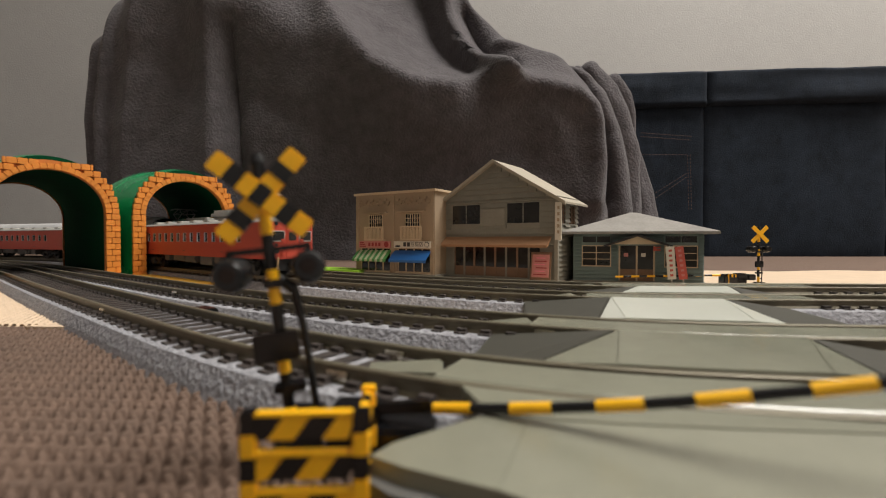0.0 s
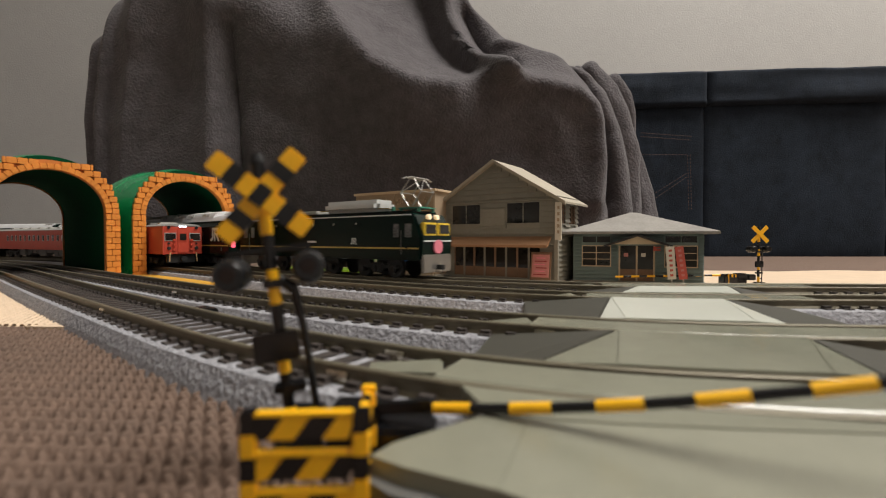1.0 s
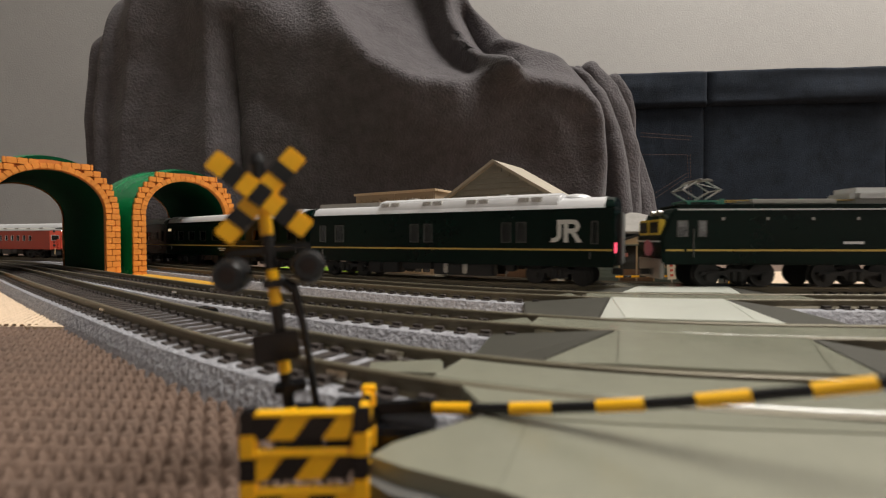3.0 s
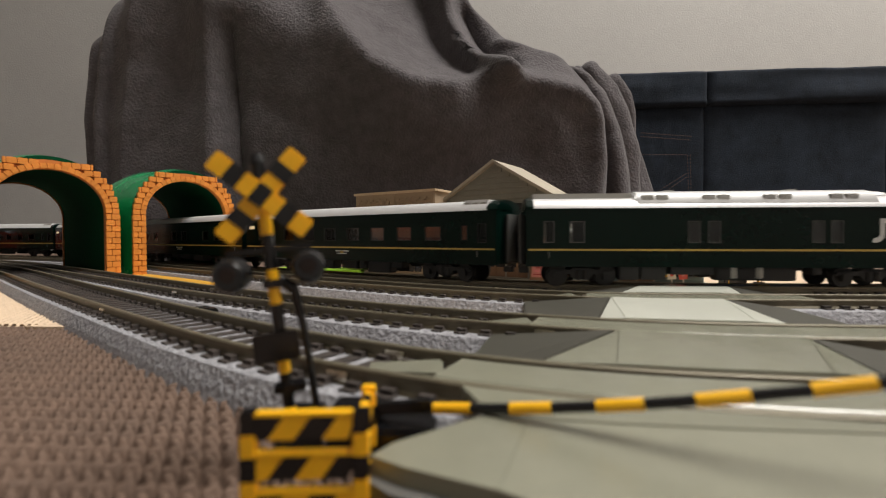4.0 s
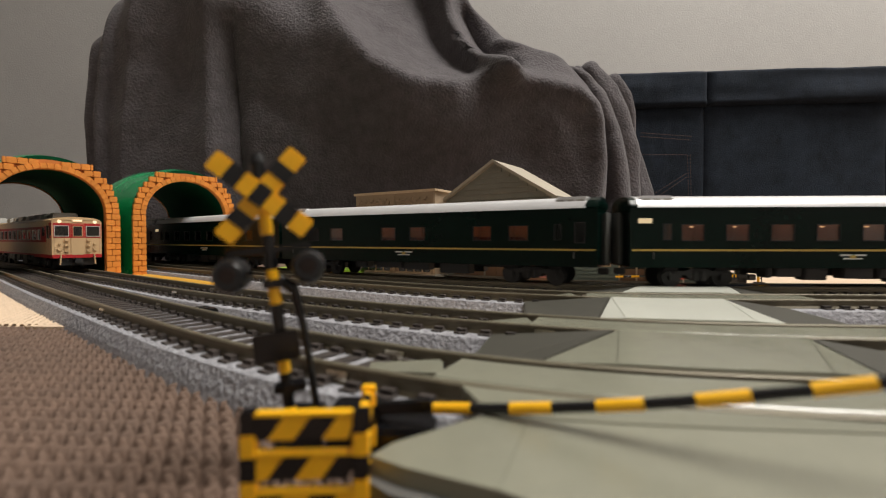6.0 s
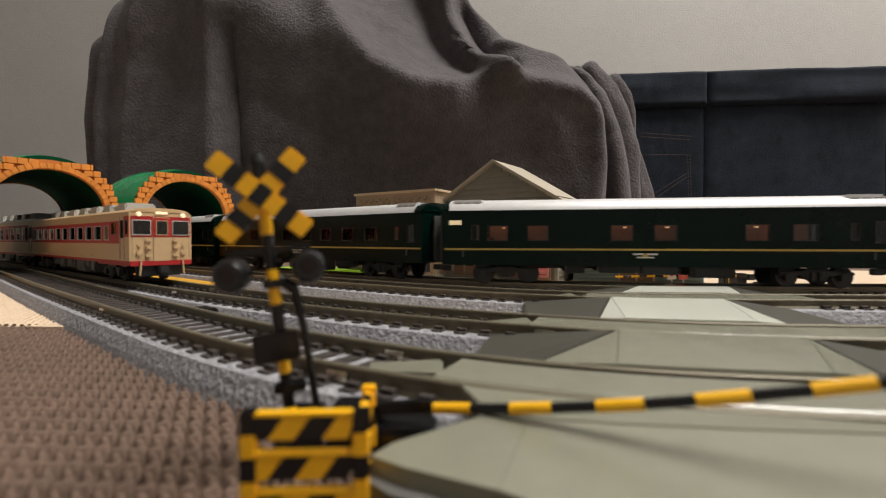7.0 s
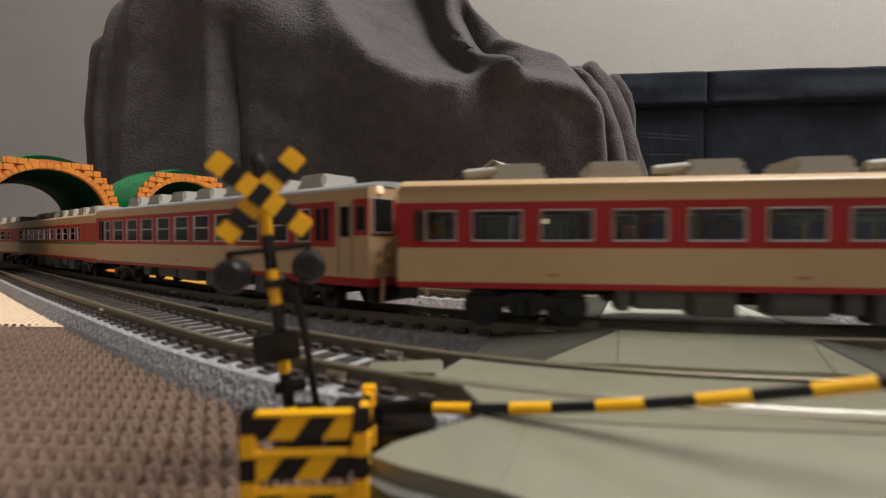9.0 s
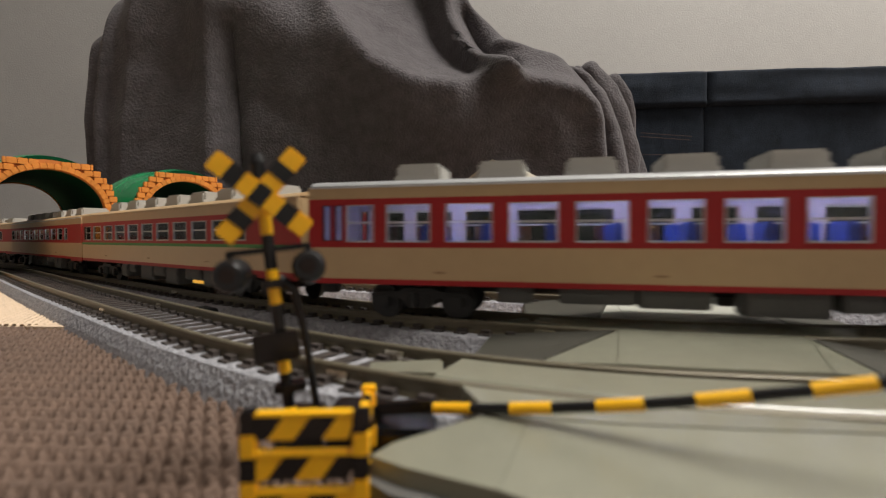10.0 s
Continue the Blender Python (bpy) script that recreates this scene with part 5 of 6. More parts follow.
def coach(label, kind, seed):
    """A deep green sleeping coach with silver roof and a thin yellow band."""
    van = kind == "van"
    L = VAN_L if van else COACH_L
    t = thing("passenger_coach", label, "train coach", group="green sleeper train")
    pts = profile(HW, 5.6, 22.4, 26.0)
    if van:
        o = 5.3     # middle of the shorter car, as places are counted from the middle of a long one
        spans = [(-56, -53), (-48.6, -44.4), (-15.8, -12.4), (-10.4, -7.0), (17.2, 20.4), (22.0, 25.2), (44.2, 46.0)]
        holes = [(a + o, b + o, 12.5 if b < 44 else 12.2, 18.7) for a, b in spans]
    else:
        spans = [(-45.4 + 12.1 * k - 3.1, -45.4 + 12.1 * k + 3.1) for k in range(8) if not (kind == "lounge" and k in (2, 5))]
        holes = [(a, b, 13.0, 17.7) for a, b in spans] + [(-53.6, -51.2, 13.2, 17.9), (50.3, 52.5, 13.2, 17.9), (56.2, 59.2, 12.4, 18.4)]
    for sy in (-1, 1):
        p = panel("side", -L / 2, L / 2, 5.6, 22.4, holes, sy * HW, M_DGREEN, t, label="deep green coach side")
        for h in holes:
            car_window(p, h, sy * HW, M_UNDERG if van else M_DARKSASH, 0.22)
        bx("yellow_band", (-L / 2 + 0.6, L / 2 - 0.6, sy * HW - 0.06, sy * HW + 0.06, 10.2, 10.75), M_GOLD, t)
        bx("rain_gutter", (-L / 2 + 0.6, L / 2 - 0.6, sy * HW - 0.16, sy * HW + 0.16, 22.0, 22.35), M_DGREEN, t)
        for x in (-L / 2 + 6.5, L / 2 - 6.5):
            bx("grab_rail", (x - 0.12, x + 0.12, sy * HW - 0.35, sy * HW + 0.35, 8.0, 9.9), M_UNDERG, t)
    for e in (-1, 1):
        bx("end_wall", (e * (L / 2 - 0.4) - 0.4, e * (L / 2 - 0.4) + 0.4, -HW + 0.7, HW - 0.7, 5.6, 22.4), M_DGREEN, t, bevel=0.2)
    bx("floor_pan", (-L / 2 + 0.8, L / 2 - 0.8, -HW + 0.7, HW - 0.7, 5.6, 7.0), M_UNDER, t)
    bm = bmesh.new()
    prism(bm, [(y * 0.995, z) for y, z in pts[1:-1]], -L / 2, L / 2, "x")
    part("roof_shell", bm, M_DGREEN, t, "dark green coach roof end", 0.3, True)
    bm = bmesh.new()
    rp = [(y * 1.012, z + 0.12) for y, z in pts[1:-1]]
    rp = [(rp[0][0], 22.3)] + rp[1:-1] + [(rp[-1][0], 22.3)]
    prism(bm, rp, -L / 2 + 2, L / 2 - (2.5 if van else 3.4), "x")
    roof = part("roof", bm, M_SILVER, t, "silver coach roof", 0.15, True)
    if van:
        # raised engine-room roof with louvres, and a low hood behind it
        bm = bmesh.new()
        prism(bm, [(-8.6, 22.6), (-8.2, 24.6), (-6.8, 26.6), (-3, 27.6), (3, 27.6), (6.8, 26.6), (8.2, 24.6), (8.6, 22.6)], -29.8 + o, 35.2 + o, "x")
        hood = part("engine_roof", bm, M_SILVER, t, "raised silver engine-room roof", 0.5, True)
        bx("low_hood", (-59 + o, -30.4 + o, -5.6, 5.6, 25.2, 27.0), M_GREYBOX, roof, "long low grey roof hood", 0.3)
        for x in (-28.2, -11.4, 5.0, 22.4):
            for k in range(2):
                lv = bx("roof_louvre", (x + o + k * 4.0, x + o + k * 4.0 + 3.3, -8.05, -6.2, 24.2, 26.2), M_GREYBOX, hood, "grey roof louvre", 0.12)
                for j in range(4):
                    bx("blade", (x + o + k * 4.0 + 0.3 + j * 0.75, x + o + k * 4.0 + 0.6 + j * 0.75, -8.15, -6.6, 24.4, 26.1), M_SILVER, lv)
        for x in (-18.6, 15.6):
            bx("roof_hatch", (x + o - 1.3, x + o + 1.3, -2.6, 2.6, 27.5, 28.1), M_GREYBOX, hood, "", 0.12)
        bm = bmesh.new()
        bmesh.ops.create_uvsphere(bm, u_segments=24, v_segments=12, radius=1.0, matrix=Matrix.LocRotScale(((38.4 + o) * MM, 0, 0.0257), None, (0.0046, 0.0043, 0.0017)))
        part("roof_dome", bm, M_SILVER, t, "", 0.0, True)
        for sy in (-1, 1):
            company_mark(t, 33.4 + o, 12.6, 6.6, sy * HW, "white painted company mark")
        for y in (-5, 0.5, 5):
            bx("end_window", (L / 2 - 0.05, L / 2 + 0.12, y - 1.7, y + 1.7, 14.5, 19.5), M_PANE, t)
        bx("tail_lamp", (L / 2 - 0.1, L / 2 + 0.3, -7.6, -5.6, 9.6, 12.6), M_TAIL, t, "glowing red tail lamp", 0.2)
        bx("machine_room", (-40 + o, 32 + o, -2.5, 2.5, 7, 21), M_UNDERG, t, "grey machinery inside")
    else:
        for k, (a, b) in enumerate(spans):
            # compartment walls and small berth lamps
            bx("compartment_wall", (a - 3.2, a - 2.7, -HW + 0.9, 3.4, 7, 22), M_CABIN, t)
            if (k + seed) % 4:
                bx("berth_lamp", (a + 4.4, a + 5.3, -4.6, -4.0, 16.9, 17.3), M_BERTH, t, "warm berth lamp")
            bx("compartment_lamp", (a - 1.0, a + 6.0, -4.0, 1.0, 21.0, 21.4), M_BERTH, t, "warm compartment ceiling lamp")
            bx("berth", (a - 2.4, a + 1.4, -7.0, 3.0, 7.0, 14.2), M_BERTHSEAT, t, "brown berth", 0.3)
        bx("corridor_wall", (-L / 2 + 14, L / 2 - 16, 3.4, 3.9, 7, 22), M_CABIN, t)
        for sy in (-1, 1):
            em = bx("emblem", (-6.0, -2.9, sy * HW - 0.1, sy * HW + 0.1, 8.9, 9.4), M_MARK, t, "small silver emblem")
            bx("emblem_wing", (-2.2, 0.9, sy * HW - 0.1, sy * HW + 0.1, 8.9, 9.4), M_MARK, em)
            bx("emblem_bar", (-5.0, -0.1, sy * HW - 0.1, sy * HW + 0.1, 8.0, 8.4), M_MARK, em)
            bx("emblem_shield", (-3.3, -1.8, sy * HW - 0.11, sy * HW + 0.11, 8.3, 9.1), M_GOLD, em)
            bx("side_sign", (-L / 2 + 2.2, -L / 2 + 6.0, sy * HW - 0.08, sy * HW + 0.08, 18.0, 19.4), M_SIGNWARM, t, "small lit destination sign")
        for e in (-1, 1):
            fr = bx("roof_fairing", (e * (L / 2 - 7.8) - 4.9, e * (L / 2 - 7.8) + 4.9, -7.7, 7.7, 22.9, 25.9), M_SILVER, t, "pale ribbed roof end fairing", 0.7)
            for k in range(3):
                bx("fairing_slot", (e * (L / 2 - 7.8) - 3.8 + k * 2.8, e * (L / 2 - 7.8) - 2.0 + k * 2.8, -7.78, -6.6, 24.0, 25.0), M_GREYBOX, fr)
    for e in (-1, 1):
        gw = bx("gangway", (e * (L / 2 + 0.7) - 0.8, e * (L / 2 + 0.7) + 0.8, -3.4, 3.4, 6.0, 21), M_UNDER, t, bevel=0.4)
        bx("gangway_plate", (e * (L / 2 + 1.3) - 0.25, e * (L / 2 + 1.3) + 0.25, -3.9, 3.9, 6.4, 21.4), M_UNDERG, gw, bevel=0.2)
    piv = 39.5 if van else 43
    for x in (-piv, piv):
        bogie(t, x)
    under_boxes(t, L, 6.0, seed, M_UNDER, 0.26 if van else 0.2)
    if van:
        for x in (2.6, 9.6):
            bm = bmesh.new()
            cyl(bm, (x, -6.8, 5.6), (x, -6.8, 2.4), 1.3, n=14)
            part("tank", bm, M_GREYBOX, t, "small grey underfloor tank", 0.2, True)
    couplers(t, L)
    return t


def pantograph(parent, x, z, h):
    """A crossed-arm current collector, h the rise of each arm; a small h is folded down."""
    up = h > 3
    p = bx("pantograph", (x - 5, x + 5, -4.4, 4.4, z, z + 0.5), M_TEALINS, parent, "raised metal pantograph" if up else "half-folded metal pantograph")
    k = 4.6 if up else 5.4
    for sy in (-3.6, 3.6):
        for e in (-1, 1):
            bm = bmesh.new()
            cyl(bm, (x + e * 0.9, sy, z + 0.8), (x + e * k, sy, z + 0.8 + h), 0.24, n=8)
            cyl(bm, (x + e * k, sy, z + 0.8 + h), (x + e * 0.8, sy * 0.8, z + 0.8 + h * 2), 0.2, n=8)
            part("link_bar", bm, M_PANTO, p)
    for e in (-1, 1):
        bm = bmesh.new()
        cyl(bm, (x + e * 1.0, -5, z + 0.8 + h * 2), (x + e * 1.0, 5, z + 0.8 + h * 2), 0.34, n=8)
        for sy in (-1, 1):
            cyl(bm, (x + e * 1.0, sy * 5, z + 0.8 + h * 2), (x + e * 1.0, sy * 6.8, z + 0.2 + h * 2), 0.3, n=8)
        part("contact_bar", bm, M_PANTO, p)
        bm = bmesh.new()
        cyl(bm, (x + e * k, -3.6, z + 0.8 + h), (x + e * k, 3.6, z + 0.8 + h), 0.2, n=8)
        cyl(bm, (x + e * k, -3.6, z + 0.8 + h), (x + e * 0.8, 2.9, z + 0.8 + h * 2), 0.14, n=8)
        part("link_bar", bm, M_PANTO, p)
    for sx in (-4, 4):
        for sy in (-4, 4):
            bm = bmesh.new()
            cyl(bm, (x + sx, sy, z - 1.2), (x + sx, sy, z), 0.6, n=8)
            part("insulator", bm, M_TEALINS, p)


def locomotive():
    L = 106.0
    t = thing("electric_locomotive", "deep green electric locomotive with yellow band and raised pantograph", "locomotive", group="green sleeper train")
    bm = bmesh.new()
    prism(bm, [(-L / 2, 6.4), (-L / 2 - 0.6, 14), (-L / 2 + 2.5, 21.5), (-L / 2 + 4.5, 22.6), (L / 2 - 4.5, 22.6), (L / 2 - 2.5, 21.5), (L / 2 + 0.6, 14), (L / 2, 6.4)], -HW, HW, "y")
    part("body", bm, M_DGREEN, t, "deep green locomotive body", 0.6, True)
    bx("roof", (-L / 2 + 5, L / 2 - 5, -7.2, 7.2, 22.4, 23.4), M_DGREEN, t, bevel=0.4)
    bx("roof_unit", (0.8, 30.4, -5.6, 5.6, 23.4, 28.2), M_ROOFPALE, t, "long pale grey roof hood", 1.6)
    bx("roof_unit", (-27, -3.5, -5.2, 5.2, 23.4, 25.0), M_GREYBOX, t, "low grey roof hood", 0.4)
    for sy in (-1, 1):
        bx("yellow_band", (-L / 2 + 6.5, L / 2 - 6.5, sy * HW - 0.06, sy * HW + 0.06, 10.2, 10.75), M_GOLD, t)
        bx("rain_gutter", (-L / 2 + 4, L / 2 - 4, sy * HW - 0.25, sy * HW + 0.25, 21.6, 22.0), M_SILVER if sy < 0 else M_DGREEN, t)
        for e in (-1, 1):
            bx("yellow_band", (e * (L / 2 - 3.2) - 2.4, e * (L / 2 - 3.2) + 2.4, sy * HW - 0.06, sy * HW + 0.06, 10.2, 10.75), M_GOLD, t)
            for dx, w in ((5.2, 3.0), (10.6, 2.4)):
                f = bx("side_window", (e * (L / 2 - dx) - w / 2, e * (L / 2 - dx) + w / 2, sy * HW - 0.12, sy * HW + 0.12, 14.2, 18.8), M_UNDERG, t)
                bx("pane", (e * (L / 2 - dx) - w / 2 + 0.3, e * (L / 2 - dx) + w / 2 - 0.3, sy * HW - 0.16, sy * HW + 0.16, 14.5, 18.5), M_PANEGREY, f)
            bx("handrail", (e * (L / 2 - 8.2) - 0.1, e * (L / 2 - 8.2) + 0.1, sy * HW - 0.3, sy * HW + 0.3, 8.5, 16.5), M_UNDERG, t)
        for k in range(6):
            bx("louvre", (-39 + k * 12, -34.4 + k * 12, sy * HW - 0.1, sy * HW + 0.1, 18.6, 19.8), M_DGREEN, t)
            bx("lamp_window", (-37.2 + k * 12, -36.4 + k * 12, sy * HW - 0.16, sy * HW + 0.16, 18.8, 19.6), M_PANTO, t)
        company_mark(t, 20.4, 11.6, 2.4, sy * HW, "small white company mark")
        bx("number_bar", (-4.6, 0.8, sy * HW - 0.1, sy * HW + 0.1, 12.2, 12.9), M_SILVER, t)
    for e in (-1, 1):
        for y in (-3.9, 3.9):
            f = bx("cab_window_frame", (e * (L / 2 - 0.3) - 0.9, e * (L / 2 - 0.3) + 0.9, y - 3.6, y + 3.6, 14.6, 19.2), M_GASKET, t, "yellow cab window frame", 0.3)
            bx("pane", (e * (L / 2 - 0.3) - 1.0, e * (L / 2 - 0.3) + 1.0, y - 2.8, y + 2.8, 15.4, 18.5), M_SHOPGLASS, f)
        for y in (-1.4, 1.4):
            bm = bmesh.new()
            cyl(bm, (e * (L / 2 - 2.2), y * 1.6, 21.2), (e * (L / 2 - 1.0), y * 1.6, 21.2), 0.9, n=14)
            part("headlamp", bm, M_LAMPW if e > 0 else M_PANTO, t, "round headlamp")
        bx("white_band", (e * (L / 2 + 0.3) - 0.5, e * (L / 2 + 0.3) + 0.5, -8, 8, 12.7, 13.2), M_SILVER, t)
        bx("buffer_skirt", (e * L / 2 - 0.5, e * L / 2 + 0.7, -8.2, 8.2, 2.2, 8.4), M_PANTO, t, "grey snow plough skirt", 0.4)
        bm = bmesh.new()
        cyl(bm, (e * (L / 2 + 0.2), 0, 11), (e * (L / 2 + 1.0), 0, 11), 2.4, n=20)
        part("head_mark", bm, M_HEADMARK, t, "round pink head mark")
        bx("coupler", (e * L / 2, e * (L / 2 + 3), -0.9, 0.9, 3.2, 4.8) if e > 0 else (-L / 2 - 3, -L / 2, -0.9, 0.9, 3.2, 4.8), M_UNDER, t)
    pantograph(t, 44.5, 24.2, 5.0)
    pantograph(t, -40, 24.2, 2.8)
    for y in (-3, 3):
        bx("roof_conductor", (-36, 34, y - 0.15, y + 0.15, 24.6, 24.9), M_GOLD, t)
    for x in (-25, -12, 36, -34):
        bx("insulator", (x - 0.5, x + 0.5, -3.5, -2.5, 23.3, 25.2), M_TEALINS, t)
    for x in (-32, 0, 32):
        bogie(t, x, 15, 3.6)
    return t


def railcar(label, scheme, L, cab, lit, seed, cab_rear=False, green_line=False, heights=None):
    """A diesel railcar in two-tone or plain paint, with roof coolers, real openings and seats inside."""
    cream = scheme == "cream"
    hs = heights or dict(zb=6.0, zs=21.6, zt=23.3, w0=13.2, w1=18.0, band0=12.2, band1=19.2)
    t = thing("railcar", label, "railcar", group="cream and red train" if cream else "red train")
    body_m = M_CREAM if cream else M_VERM
    zb, zs, w0, w1, b0, b1 = hs["zb"], hs["zs"], hs["w0"], hs["w1"], hs["band0"], hs["band1"]
    if cream:
        top = 37.2 if lit == "lit" and cab else 34.4
        holes = [(top - 10.35 * k - 3.85, top - 10.35 * k + 3.85, w0, w1) for k in range(9)]
        holes += [(top + 6.6, top + 11.0, w0, w1), (top - 10.35 * 8 - 11.2, top - 10.35 * 8 - 6.2, w0, w1)]
    else:
        holes = [(-L * 0.36 + L * 0.69 * k / 13 - 1.45, -L * 0.36 + L * 0.69 * k / 13 + 1.45, w0, w1) for k in range(14)]
    end = L / 2 - (8.6 if cab and cream else 0.0)
    cabin_holes = [(56.8, 59.2, 13.9, 19.4), (61.0, 63.1, 15.0, 19.3)] if cab and cream else []
    doors = [L / 2 - 12.3, -L / 2 + 4.6] if lit == "lit" else [L / 2 - 13.3, -L / 2 + 4.6]
    door_holes = [(x + d - 0.75, x + d + 0.75, w0 + 0.2, w1) for x in doors for d in (-1.1, 1.1)] if cream else []
    if not cab and cream:
        door_holes = [h for h in door_holes if h[0] < 0]
    if lit != "lit" and cab and cream:
        door_holes = [h for h in door_holes if h[0] < 0] + [(48.5, 52.9, 15.0, 18.8)]
    for sy in (-1, 1):
        Y = sy * HW
        if cream:
            p = panel("window_band", -L / 2, end, b0, b1, holes + door_holes, Y, M_CRIM, t, label="crimson window band")
            panel("lower_side", -L / 2, L / 2, zb + 0.9, b0, [], Y, M_CREAM, t, label="cream lower side")
            panel("upper_side", -L / 2, end, b1, zs, [], Y, M_CREAM, t, label="cream upper side")
            panel("sill_band", -L / 2, L / 2, zb, zb + 0.9, [], Y, M_CRIM, t, label="crimson lower band")
            bx("sill_step", (L / 2 - 30 if cab else L / 2 - 14, L / 2 - 0.3, Y - 0.35, Y + 0.06, zb - 0.6, zb) if sy > 0 else (L / 2 - 30 if cab else L / 2 - 14, L / 2 - 0.3, Y - 0.06, Y + 0.35, zb - 0.6, zb), M_CRIM, t)
            if cabin_holes:
                q = panel("cab_side", end, L / 2, b0, zs, cabin_holes, Y, M_CREAM, t, label="cream cab side")
                for h in cabin_holes:
                    car_window(q, h, Y, M_DARKSASH, 0.2)
                bx("cab_patch", (60.2, 60.95, Y - 0.07, Y + 0.07, 14.2, 20.6), M_CRIM, q, "crimson cab patch")
                bx("cab_patch", (63.15, L / 2, Y - 0.07, Y + 0.07, 14.2, 20.6), M_CRIM, q)
                bx("cab_patch", (60.95, 63.15, Y - 0.07, Y + 0.07, 14.2, 14.95), M_CRIM, q)
                bx("cab_patch", (60.95, 63.15, Y - 0.07, Y + 0.07, 19.35, 20.6), M_CRIM, q)
                bx("cab_door_edge", (56.1, 56.3, Y - 0.08, Y + 0.08, zb + 1.4, 20.4), M_UNDERG, q)
                bx("cab_door_edge", (59.7, 59.9, Y - 0.08, Y + 0.08, zb + 1.4, 20.4), M_UNDERG, q)
            if green_line:
                bx("green_line", (-L / 2 + 0.3, L / 2 - 0.3, Y - 0.07, Y + 0.07, b0 - 0.5, b0 + 0.25), M_AWNGREEN, t, "thin green line")
            for h in door_holes:
                car_window(p, h, Y, M_DARKSASH, 0.15)
        else:
            p = panel("side", -L / 2, L / 2, zb, zs, holes, Y, body_m, t, label="vermilion side")
        for h in holes:
            car_window(p, h, Y, M_SASH, 0.26 if cream else 0.18, bar=cream and lit == "lit")
        bx("rain_gutter", (-L / 2 + 0.4, L / 2 - 0.6, Y - 0.2, Y + 0.2, zs - 0.25, zs + 0.05), body_m if seed % 2 == 0 or not cream else M_SILVER, t)
        for k, x in enumerate((-41, -7, 27)):
            bx("vent_slot", (x, x + 1.8, Y - 0.07, Y + 0.07, zb + 2.0, zb + 2.3), M_UNDERG if not cream else M_CREAMDK, t)
    for e in (-1, 1):
        bx("end_wall", (e * (L / 2 - 0.45) - 0.45, e * (L / 2 - 0.45) + 0.45, -HW + 0.7, HW - 0.7, zb, zs), body_m, t, bevel=0.15)
    bx("floor_pan", (-L / 2 + 0.9, L / 2 - 0.9, -HW + 0.7, HW - 0.7, zb, zb + 1.5), M_UNDER, t)
    pts = profile(HW, zb, zs, hs["zt"])
    bm = bmesh.new()
    prism(bm, pts[1:-1], -L / 2, L / 2, "x")
    part("roof", bm, M_SILVERDK if (lit == "lit" and cab) else body_m if cream else M_ROOFG, t, "silver grey roof" if (lit == "lit" and cab) else "", 0.35, True)
    # inside: seats, and a lit ceiling strip where the lights are on
    seats(t, L, zb + 1.5, M_SEAT if cream else M_SEATDK, 10.35 if cream else 9.0, (8.8 if cream else 7.0), first=(-43.0 if cream else None), n=9 if cream else None)
    if lit:
        for sy in (-1, 1):
            panel("inner_lining", -L * 0.485, L * 0.43, b0 - 0.6, zs - 0.4, [h for h in holes + door_holes if h[1] < L * 0.42], sy * (HW - 0.74), M_INSIDE, t, 0.25)
        bx("lamp_strip", (-L * 0.4, L * 0.38, -1.0, 1.0, zs - 0.9, zs - 0.4), M_TUBE if cream else M_TUBECOOL, t, "lit ceiling lamp strip")
        bx("inner_ceiling", (-L * 0.46, L * 0.43, -HW + 0.8, HW - 0.8, zs - 0.4, zs - 0.05), M_INSIDE, t)
        for x in (-L * 0.485, L * 0.425):
            bx("inner_partition", (x - 0.3, x + 0.3, -HW + 0.8, HW - 0.8, zb + 1.5, zs - 0.4), M_INSIDE, t)
    for e in ((1,) if not cab_rear else (1, -1)) if cab else (() if not cab_rear else (-1,)):
        fx = e * L / 2
        if cream:
            bx("cab_red_band", (fx - 0.2, fx + 0.12, -8.5, 8.5, 14.2, 20.6), M_CRIM, t, "crimson cab band", 0.1)
        for y, w in ((-5.6, 2.3), (0, 1.5), (5.6, 2.3)):
            f = bx("cab_window", (fx - 0.25, fx + (0.3 if y else 0.5), y - w - 0.3, y + w + 0.3, w0 + 1.5, w1 + 1.5) if cream else (fx - 0.25, fx + (0.3 if y else 0.5), y - w - 0.3, y + w + 0.3, w0 + 0.3, w1 + 0.2), M_SASH if y else body_m, t, "", 0.1)
            bx("pane", (fx - 0.3, fx + (0.36 if y else 0.56), y - w, y + w, w0 + (1.9 if cream else 0.7), w1 + (1.2 if cream else -0.1)), M_SHOPGLASS, f)
        bx("cab_door", (fx - 0.2, fx + 0.3, -2.4, 2.4, zb + 0.6, zs - 1.2), body_m, t, "", 0.15)
        if cream:
            bx("cab_red_band", (fx - 0.2, fx + 0.4, -2.3, 2.3, 14.2, 20.2), M_CRIM, t, "crimson cab door panel", 0.1)
            bx("sill_band", (fx - 0.2, fx + 0.25, -8.6, 8.6, zb - 0.6, zb + 0.9), M_CRIM, t)
        for y in (-6.3, 6.3):
            bm = bmesh.new()
            cyl(bm, (fx - 0.3 * e, y, zs - 0.4), (fx + 0.5 * e, y, zs - 0.4), 0.72, n=14)
            part("headlamp", bm, M_LAMPW if cream else M_PANE, t, "round headlamp", 0.1)
            bm = bmesh.new()
            cyl(bm, (fx, y, 9.3), (fx + 0.6 * e, y, 9.3), 0.85, n=12)
            cyl(bm, (fx, y, 11.6), (fx + 0.5 * e, y, 11.6), 0.55, n=12)
            part("marker_lamp", bm, M_CREAM if cream else M_UNDER, t, "", 0.1)
            bm = bmesh.new()
